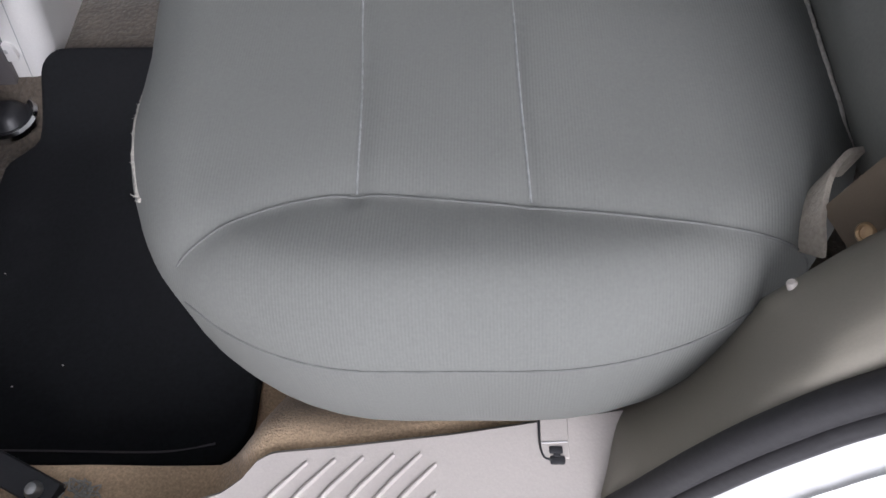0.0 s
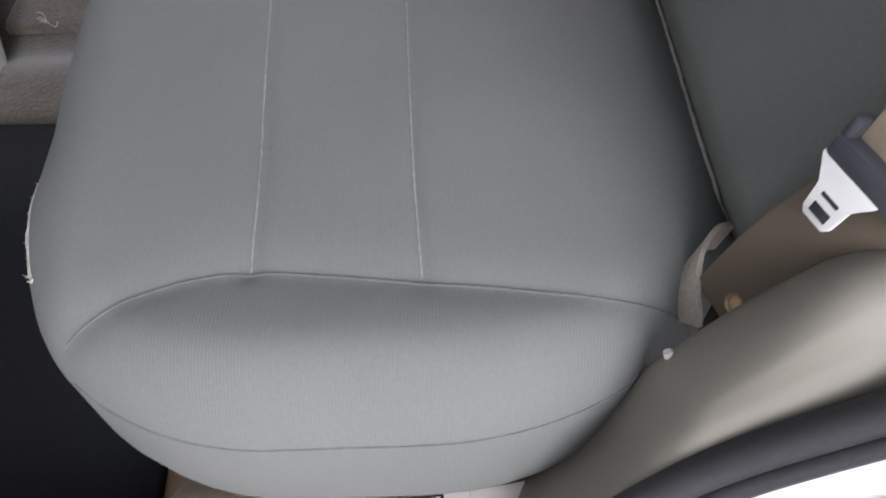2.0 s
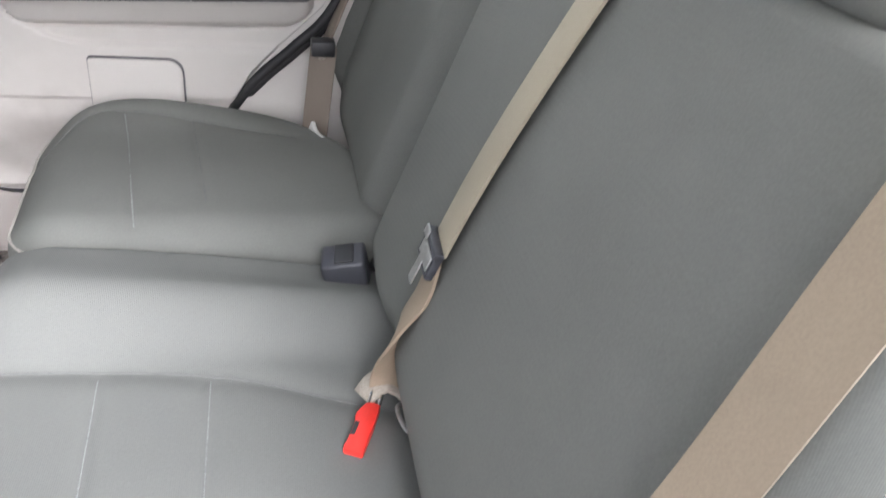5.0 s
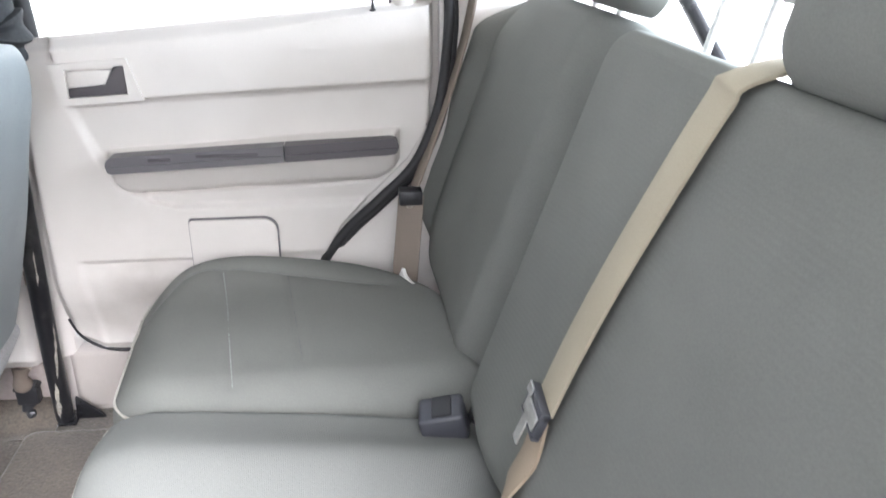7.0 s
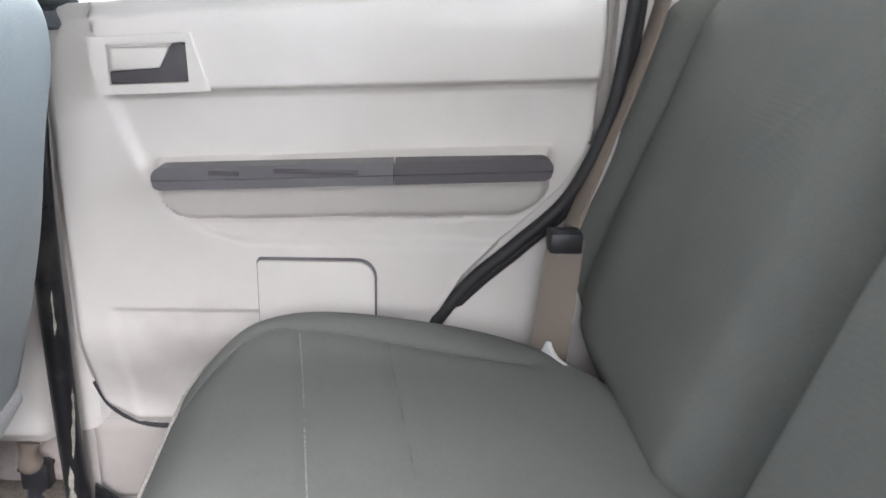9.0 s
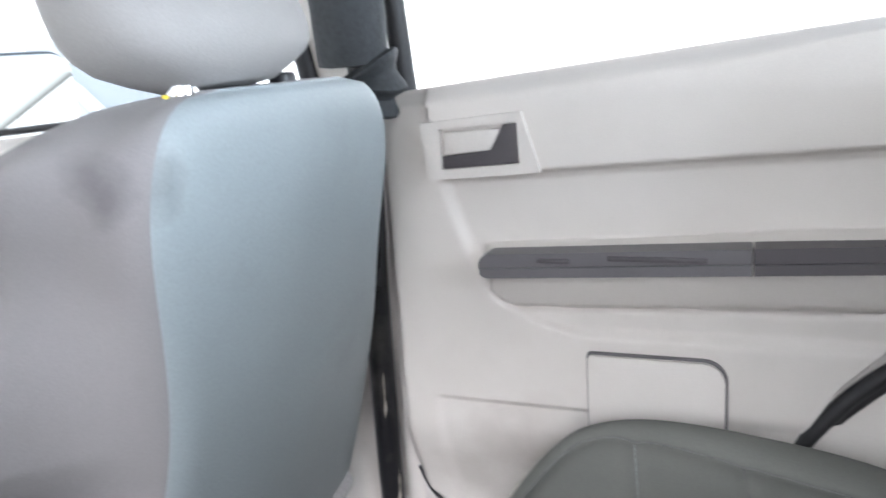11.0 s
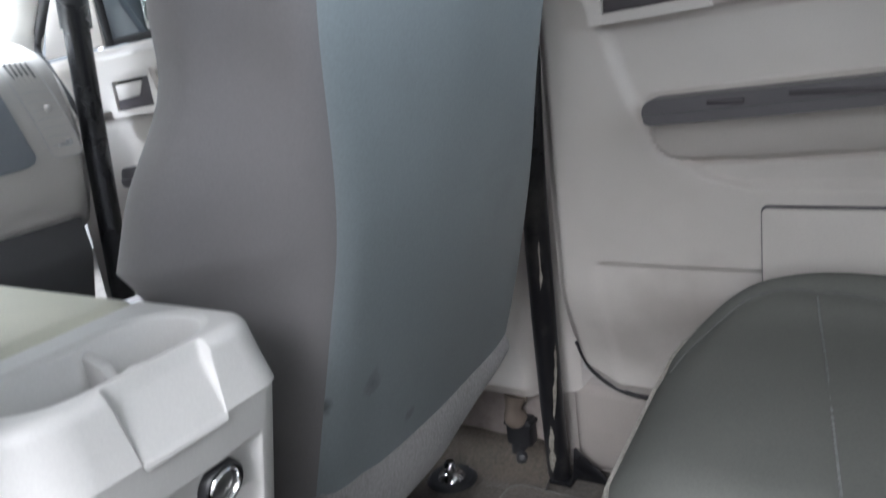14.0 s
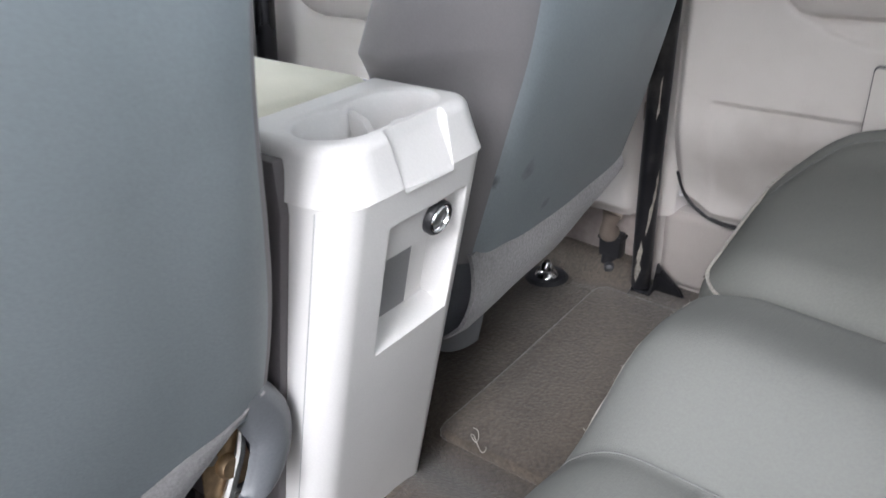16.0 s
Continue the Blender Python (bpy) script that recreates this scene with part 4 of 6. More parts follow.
def door_handle(t, x, y, z, s=1.0):
    """Bezel with a dark recess and a pale lever; x, z of the recess's lower front corner."""
    P = lambda pts: [(x + a * s, z + b * s) for a, b in pts]
    outer = P([(-0.017, -0.013), (0.127, -0.005), (0.106, 0.069), (-0.026, 0.059)])
    inner = P([(0.0, 0.0), (0.102, 0.006), (0.101, 0.057), (0.0, 0.051)])
    bm = bmesh.new()
    A = [bm.verts.new((p[0], y, p[1])) for p in outer]
    B = [bm.verts.new((p[0], y, p[1])) for p in inner]
    C = [bm.verts.new((p[0], y + 0.016, p[1])) for p in inner]
    D = [bm.verts.new((p[0], y + 0.012, p[1])) for p in outer]
    for i in range(4):
        j = (i + 1) % 4
        bm.faces.new((A[i], A[j], B[j], B[i]))
        bm.faces.new((B[i], B[j], C[j], C[i]))
        bm.faces.new((A[i], D[i], D[j], A[j]))
    h = part("handle_bezel", bm, BEIGE, t, "", False)
    part("handle_recess", prism(P([(0.0005, 0.0005), (0.1015, 0.0065), (0.1005, 0.0565), (0.0005, 0.0505)]), "y", y + 0.0125, y + 0.016, 0), DARK, t, "black handle recess", False)
    part("handle_lower", prism(P([(0.001, 0.001), (0.101, 0.007), (0.100, 0.055), (0.082, 0.054), (0.066, 0.022), (0.001, 0.017)]), "y", y + 0.004, y + 0.0125, 0.0015), STRIP_DARK, t, "dark grey handle surround")
    part("handle_lever", prism(P([(0.004, 0.018), (0.066, 0.023), (0.079, 0.050), (0.004, 0.047)]), "y", y + 0.003, y + 0.012, 0.003), BEIGE, t, "beige pull lever")
    return h


def armrest(t, x0, x1, z0, z1, y, joint, thick=0.029):
    """Dark strip along the armrest, rounded at its ends, in two tones, with a window switch and a long grip slot."""
    def edge(x, up):
        k = (x - x0) / (x1 - x0)
        zc = z0 + k * (z1 - z0)
        e = min(1.0, (x - x0) / 0.013, (x1 - x) / 0.013)
        hh = thick / 2 * max(0.12, math.sqrt(max(0.0, 1 - (1 - max(0, e)) ** 2)))
        return zc + (hh if up else -hh)
    def piece(a, b, lip=False):
        X = np.unique(np.concatenate([np.linspace(a, b, 30), [q for q in (x0 + 0.001, x0 + 0.003, x0 + 0.006, x0 + 0.011, x1 - 0.001, x1 - 0.003, x1 - 0.006, x1 - 0.010) if a < q < b]]))
        poly = [(x, edge(x, False)) for x in X] + [(x, edge(x, True) if not lip else edge(x, False) + 0.42 * (edge(x, True) - edge(x, False))) for x in X[::-1]]
        out = []
        for p in poly:
            if not out or math.hypot(p[0] - out[-1][0], p[1] - out[-1][1]) > 1e-5:
                out.append(p)
        if math.hypot(out[0][0] - out[-1][0], out[0][1] - out[-1][1]) < 1e-5:
            out.pop()
        return prism(out, "y", y - (0.005 if lip else 0.0), y + (0.004 if lip else 0.035), 0)
    part("armrest_strip", piece(x0, joint - 0.001), STRIP, t, "grey armrest strip", False)
    if joint < x1:
        part("armrest_strip", piece(joint + 0.001, x1), STRIP_DARK, t, "darker rear armrest strip", False)
    part("armrest_lip", piece(x0 + 0.003, joint - 0.001, True), STRIP, t, "", False)
    if joint < x1:
        part("armrest_lip", piece(joint + 0.001, x1 - 0.003, True), STRIP_DARK, t, "", False)
    zc = lambda x: z0 + (x - x0) / (x1 - x0) * (z1 - z0)
    a = x0 + 0.075
    part("window_switch", box((a, y - 0.003, zc(a) + 0.003), (a + 0.04, y + 0.004, zc(a) + 0.009), 0.002), STRIP_DARK, t, "small black window switch")
    a = x0 + 0.16
    part("grip_slot", box((a, y - 0.002, zc(a) + 0.004), (a + 0.11, y + 0.004, zc(a) + 0.010), 0.001), STRIP_DARK, t, "long dark grip slot")


def rear_door():
    t = thing("rear_door", (0.1, 0.72, 0.10), "closed rear car door with pale beige trim and grey armrest strip", "car door", "far side doors")
    lowx = [-0.245, -0.222, -0.175, 0.18, 0.25, 0.281, 0.323, 0.364, 0.392, 0.459, 0.488, 0.499, 0.506]
    lowz = [0.240, 0.196, 0.166, 0.166, 0.30, 0.366, 0.440, 0.485, 0.508, 0.575, 0.625, 0.66, 0.72]
    low = lambda x: float(np.interp(x, lowx, lowz))
    top = lambda x: 0.812 + 0.055 * (x + 0.2) / 0.64 - 0.02 * step(x, -0.22, -0.245)
    def relief(x, z):
        y = np.full(x.shape, 0.70)
        k = 0.700 + 0.028 * (x + 0.15) / 0.6                    # shoulder line
        front = np.interp(z, [0.69, 0.70, 0.775, 0.82], [-0.146, -0.148, -0.161, -0.172])
        y = y - 0.010 * step(z, k - 0.004, k + 0.004) * step(x, front - 0.003, front + 0.004) + 0.012 * step(z, 0.79, 0.86)
        y = y + 0.004 * np.exp(-((x - front) / 0.003) ** 2) * step(z, k - 0.006, k)
        y = y + 0.006 * np.exp(-((z - k) / 0.0035) ** 2) * step(x, -0.10, -0.02)
        curve = np.interp(z, [0.40, 0.47, 0.495, 0.51, 0.55, 0.60, 0.70], [-0.06, -0.02, 0.02, -0.03, -0.085, -0.115, -0.150])
        inset = step(x, curve - 0.010, curve + 0.008) * step(z, 0.49, 0.505) * step(z, k + 0.002, k - 0.01)
        y = y + 0.010 * inset
        zc = 0.598 + (x + 0.088) * 0.052                        # armrest body
        ends = np.clip(np.minimum((x + 0.10) / 0.06, (0.444 - x) / 0.06), 0, 1)
        bottom = 0.527 + 0.012 * (x + 0.04) / 0.38 + 0.055 * (1 - np.sqrt(np.clip(1 - (1 - ends) ** 2, 0, 1)))
        arm = np.clip((z - bottom) / np.maximum(zc - bottom, 0.01), 0, 1)
        arm = np.sqrt(arm) * step(z, zc + 0.016, zc + 0.008) * step(ends, 0.0, 0.25)
        y = y - 0.034 * arm
        y = y + 0.006 * np.exp(-((z - bottom) / 0.004) ** 2) * step(ends, 0.0, 0.2)
        y = y + 0.005 * step(z, 0.395, 0.387) * step(x, -0.186, -0.170)   # sunken lower grain panel
        y = y + 0.05 * step(z, 0.36, 0.19)
        return y
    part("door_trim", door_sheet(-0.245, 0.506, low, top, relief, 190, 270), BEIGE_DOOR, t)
    door_handle(t, -0.141, 0.681, 0.713)
    armrest(t, -0.090, 0.437, 0.597, 0.620, 0.652, 0.227)
    # storage pocket cover with a dark surround
    # grey plate behind the cover paints the shadow in its gap
    part("pocket_gap", prism(round_poly((0.0325, 0.24), (0.2020, 0.4755), (0.004, 0.004, 0.028, 0.006)), "y", 0.6935, 0.72, 0), STRIP, t, "grey plate painting the shadow round the pocket cover", False)
    part("pocket_cover", prism(round_poly((0.0345, 0.24), (0.199, 0.473), (0.004, 0.004, 0.026, 0.005)), "y", 0.688, 0.73, 0.002), BEIGE, t, "beige pocket cover")
    # lower edge roll
    part("lower_seal", tube(smooth_line([(-0.242, 0.755, 0.245), (-0.222, 0.762, 0.196), (-0.17, 0.766, 0.164), (-0.08, 0.768, 0.160), (0.15, 0.768, 0.160)], 6), 0.004, 8), RUBBER, t, "black lower door seal")
    # window frame, seal and lock pin
    fr = smooth_line([(-0.206, 0.738, 0.81), (-0.210, 0.733, 0.90), (-0.217, 0.718, 1.07), (-0.226, 0.708, 1.19)], 8)
    part("window_frame", tube(fr, 0.015, 10), RUBBER, t, "black front window channel")
    fr = smooth_line([(0.452, 0.735, 0.84), (0.462, 0.732, 0.95), (0.43, 0.715, 1.10), (0.35, 0.70, 1.19), (0.0, 0.695, 1.205), (-0.275, 0.695, 1.195)], 8)
    part("window_frame", tube(fr, 0.024, 10), BEIGE, t, "pale window surround")
    part("window_frame", tube([(p[0] - 0.018 * (1 if p[0] > 0.38 else 0), p[1] + 0.006, p[2] - (0.018 if p[0] < 0.40 else 0)) for p in fr], 0.010, 8), RUBBER, t, "black glass channel")
    part("belt_seal", tube([(-0.21, 0.728, 0.806), (0.1, 0.728, 0.833), (0.447, 0.728, 0.862)], 0.0045, 8), RUBBER, t, "black glass seal along the sill")
    g = part("window_glass", prism([(-0.215, 0.78), (0.45, 0.80), (0.455, 0.95), (0.42, 1.10), (0.34, 1.19), (-0.27, 1.19)], "y", 0.741, 0.744, 0), GLASS, t, "clear side window glass", False)
    g.visible_shadow = False
    part("lock_pin", lathe([(0.0, 0.034), (0.004, 0.033), (0.0045, 0.026), (0.003, 0.02), (0.003, 0.008), (0.007, 0.004), (0.007, -0.004)], (0.398, 0.712, 0.852), (0, 0, 1), 12), DARK, t, "black lock pin")
    part("outer_skin", prism([(-0.245, 0.19), (0.20, 0.19), (0.50, 0.52), (0.51, 0.80), (-0.225, 0.78)], "y", 0.775, 0.80, 0.004), PAINT, t, "white painted outer skin")
    return t


def front_door():
    t = thing("front_door", (-0.8, 0.74, 0.10), "closed front car door with pale beige trim and wing mirror", "car door", "far side doors")
    low = lambda x: 0.15
    top = lambda x: 0.752 + 0.055 * (x + 1.30) / 0.98
    def relief(x, z):
        y = np.full(x.shape, 0.722)
        k = 0.640 + 0.035 * (x + 1.1) / 0.8
        y = y - 0.010 * step(z, k - 0.004, k + 0.004) + 0.014 * step(z, 0.75, 0.80)
        y = y + 0.006 * np.exp(-((z - k) / 0.004) ** 2)
        zc = 0.530 + (x + 1.1) * 0.05
        ends = np.clip(np.minimum((x + 1.103) / 0.07, (-0.46 - x) / 0.06), 0, 1)
        bottom = 0.442 + 0.055 * (1 - np.sqrt(np.clip(1 - (1 - ends) ** 2, 0, 1)))
        arm = np.sqrt(np.clip((z - bottom) / np.maximum(zc - bottom, 0.01), 0, 1)) * step(z, zc + 0.020, zc + 0.010) * step(ends, 0, 0.25)
        return y - 0.045 * arm + 0.006 * np.exp(-((z - bottom) / 0.005) ** 2) * step(ends, 0.0, 0.2)
    part("door_trim", door_sheet(-1.36, -0.31, low, top, relief, 150, 180), BEIGE, t)
    door_handle(t, -1.104, 0.6945, 0.646, 1.05)
    armrest(t, -1.096, -0.47, 0.525, 0.555, 0.662, -0.75, 0.036)
    part("belt_seal", tube([(-1.14, 0.752, 0.772), (-0.7, 0.752, 0.795), (-0.34, 0.752, 0.815)], 0.006, 8), RUBBER, t, "black glass seal along the sill")
    ring = smooth_line([(-1.158, 0.755, 0.765), (-1.158, 0.75, 0.92), (-1.085, 0.742, 1.02), (-0.975, 0.728, 1.118), (-0.86, 0.715, 1.165), (-0.768, 0.71, 1.190), (-0.603, 0.705, 1.213), (-0.46, 0.703, 1.216), (-0.395, 0.705, 1.185), (-0.382, 0.715, 1.10), (-0.372, 0.735, 0.95), (-0.352, 0.75, 0.80)], 7)
    part("window_seal", tube(ring, 0.013, 10), RUBBER, t, "black window seal")
    part("window_frame", tube([(p[0], p[1] - 0.012, p[2] + 0.036) for p in ring[7:56]], 0.017, 8), RUBBER, t, "black outer window channel")
    part("sail_trim", prism([(-1.36, 0.757), (-1.158, 0.768), (-1.162, 0.915), (-1.10, 1.005), (-1.125, 1.03), (-1.24, 0.935), (-1.33, 0.82)], "y", 0.738, 0.752, 0.003), BEIGE, t, "beige trim ahead of the window")
    part("mirror_sail", prism([(-1.150, 0.772), (-1.055, 0.777), (-1.075, 0.80), (-1.142, 0.905), (-1.152, 0.895)], "y", 0.752, 0.768, 0.003), SAIL, t, "slate mirror triangle")
    g = part("window_glass", prism([(-1.14, 0.75), (-0.36, 0.78), (-0.385, 1.18), (-0.46, 1.205), (-0.77, 1.185), (-0.97, 1.11), (-1.08, 1.01), (-1.15, 0.92)], "y", 0.757, 0.760, 0), GLASS, t, "clear side window glass", False)
    g.visible_shadow = False
    part("outer_skin", prism([(-1.40, -0.1), (-0.30, -0.1), (-0.31, 0.77), (-1.40, 0.73)], "y", 0.79, 0.815, 0.004), GRIMY, t, "grimy painted outer skin")
    # wing mirror
    m = Matrix.Translation((-1.10, 0.915, 0.836)) @ pose(0, 0, 0, 0, 0, -14)
    sh = Pad((-0.140, -0.085), (0.112, 0.085), (0.06, 0.05, 0.045, 0.05), 0.016, 0.10, 0.0, m=m @ Matrix(((0, 0, 1, 0), (1, 0, 0, 0), (0, 1, 0, 0), (0, 0, 0, 1))), tuck=0.05)
    mm = part("wing_mirror", sh.mesh(110, 8), SAIL, t, "slate wing mirror shell")
    part("mirror_glass", prism(round_poly((-0.103, -0.078), (0.103, 0.078), 0.040, 6), "x", 0.003, 0.007, 0.001), MIRROR, mm, "mirror glass").data.transform(m)
    part("mirror_arm", tube([(-1.15, 0.765, 0.80), (-1.165, 0.82, 0.812), (-1.165, 0.88, 0.83)], [0.034, 0.028, 0.03], 12, flat=0.8), DARK, mm)
    return t


far_rear = rear_door()
front_door()


def open_rear_door():
    """The near rear door, the mirror image of the far one, swung out on its hinge at the centre pillar."""
    mirror = Matrix(((1, 0, 0, 0), (0, -1, 0, 0.08), (0, 0, 1, 0), (0, 0, 0, 1)))
    hinge = Matrix.Translation((-0.26, -0.735, 0.0))
    m = hinge @ Matrix.Rotation(radians(-78), 4, 'Z') @ hinge.inverted() @ mirror @ Matrix.Translation(far_rear.location)
    ob = copy_thing(far_rear, m)
    tagged(ob, "open rear car door swung out beside the bench", "car door", "near side doors")
    return ob


open_rear_door()


def near_front_door():
    """Closed front door on the near side, behind the driver seat's shoulder; unseen, added to cut light."""
    # out of view; added to keep light from the near side off the bench
    t = thing("front_door", (-0.85, -0.69, 0.0), "unseen closed driver door, added to cut side light", "car door", "near side doors")
    part("door_trim", prism([(-1.42, 0.02), (-0.43, 0.02), (-0.43, 0.80), (-1.42, 0.745)], "y", -0.715, -0.668, 0.006), BEIGE, t)
    part("window_frame", tube([(-1.40, -0.69, 0.75), (-1.10, -0.67, 1.12), (-0.85, -0.66, 1.20), (-0.42, -0.655, 1.22)], 0.022, 10), RUBBER, t, "black window seal")
    part("window_glass", prism([(-1.40, 0.75), (-0.43, 0.79), (-0.43, 1.21), (-0.85, 1.19), (-1.10, 1.10)], "y", -0.702, -0.699, 0), GLASS, t, "clear side window glass", False)


near_front_door()


def right_trim():
    # door opening seal on the body side
    line = smooth_line([(0.20, 0.735, 0.22), (0.262, 0.735, 0.345), (0.325, 0.733, 0.438), (0.395, 0.73, 0.505), (0.466, 0.728, 0.578), (0.510, 0.727, 0.68), (0.526, 0.726, 0.78), (0.530, 0.722, 0.88), (0.512, 0.715, 0.98), (0.47, 0.70, 1.10), (0.40, 0.69, 1.19)], 8)
    bm = merged(tube([(p[0] + 0.004, p[1] - 0.028, p[2] - 0.006) for p in line], 0.010, 10), tube([(p[0] + 0.014, p[1] - 0.018, p[2] - 0.014) for p in line], 0.009, 10))
    setting("weatherstrip_right", bm, RUBBER, "black rubber seal round the closed rear door", "seal")
    # centre pillar
    rows = []
    for s in np.linspace(0, 1, 14):
        z = 0.14 + s * 1.07
        c = -0.315 + 0.02 * s
        y = 0.80 - 0.035 * s - 0.07 * step(z, 0.7, 1.2)
        rows.append([(c - 0.075, y + 0.03, z), (c - 0.06, y - 0.006, z), (c - 0.02, y - 0.018, z), (c + 0.03, y - 0.018, z), (c + 0.058, y - 0.004, z), (c + 0.07, y + 0.03, z)])
    bm = grid(rows)
    thicken(bm, (0, 0.008, 0))
    setting("pillar_centre_right", bm, BEIGE, "beige centre pillar trim behind the roll bar", "pillar")
    # lower pillar shoe beside the seat
    setting("pillar_shoe_right", merged(box((-0.44, 0.800, 0.0), (-0.30, 0.83, 0.30), 0.012, 3), box((-0.275, 0.790, 0.0), (0.16, 0.83, 0.150), 0.016, 3)), BEIGE_WORN, "scuffed pale plastic foot of the centre pillar", "trim panel")
    # windscreen pillar: a rounded strip between the glass and the door seal, flaring at its foot
    rows = []
    for z in np.linspace(0.775, 1.17, 24):
        xl = float(np.interp(z, [0.775, 0.809, 0.86, 0.916, 1.06, 1.17], [-1.46, -1.359, -1.285, -1.217, -1.078, -0.975]))
        xr = float(np.interp(z, [0.775, 0.797, 0.868, 0.937, 1.004, 1.17], [-1.302, -1.286, -1.235, -1.176, -1.135, -1.0]))
        col = [(xl - 0.02, 0.655, z)]
        for w in np.linspace(0, 1, 9):
            col.append((xl + (xr - xl) * w + 0.010 * math.sin(w * math.pi), 0.62 + 0.062 * w - 0.010 * math.sin(w * math.pi), z))
        col.append((xr - 0.004, 0.70, z))
        rows.append(col)
    bm = grid(rows)
    thicken(bm, (-0.006, 0.008, 0))
    pil = setting("pillar_front_right", bm, PILLAR, "pale windscreen pillar trim with a broken clip hole", "pillar")
    part("clip_hole", prism([(0.622, 0.993), (0.632, 0.986), (0.635, 0.974), (0.656, 0.968), (0.660, 0.988), (0.650, 1.000), (0.632, 1.011)], "x", -1.165, -1.1275, 0.002), MATBLACK, pil, "ragged black clip hole")
    seal = smooth_line([(-0.99, 0.69, 1.165), (-1.128, 0.687, 1.004), (-1.168, 0.687, 0.937), (-1.227, 0.687, 0.868), (-1.279, 0.685, 0.797), (-1.262, 0.668, 0.768), (-1.214, 0.652, 0.736), (-1.167, 0.650, 0.666), (-1.144, 0.650, 0.611), (-1.136, 0.652, 0.50), (-1.16, 0.655, 0.34)], 6)
    setting("weatherstrip_front_right", tube(seal, [0.0095 if p[2] > 0.80 else 0.006 for p in seal], 10), RUBBER, "black rubber seal between pillar, dashboard and door", "seal")
    # cream roof rail strip over the front door
    line = smooth_line([(-1.02, 0.66, 1.12), (-0.86, 0.655, 1.195), (-0.70, 0.65, 1.225), (-0.5, 0.645, 1.24), (-0.3, 0.645, 1.24), (0.4, 0.65, 1.22)], 8)
    setting("roof_rail_trim", tube(line, 0.030, 10, flat=0.6), LID, "cream roof edge trim above the doors", "trim panel")
    # windscreen
    rows = [[(-1.62 + 0.50 * s + 0.05 * math.cos((y - 0.04) * 2.0) * -1, y, 0.74 + 0.48 * s) for y in np.linspace(-0.66, 0.76, 12)] for s in np.linspace(0, 1, 6)]
    bm = grid(rows)
    thicken(bm, (-0.0036, 0, 0.0036))
    g = setting("windscreen", bm, GLASS, "clear laminated windscreen", "windscreen")
    g.visible_shadow = False
    setting("bonnet", grid([[(-1.55 - 1.0 * s, y, 0.74 - 0.14 * s * s - 0.04 * abs((y - .04) / .7) ** 3) for y in np.linspace(-0.70, 0.78, 16)] for s in np.linspace(0, 1, 8)]), PAINT, "white painted bonnet beyond the windscreen", "bonnet")


right_trim()


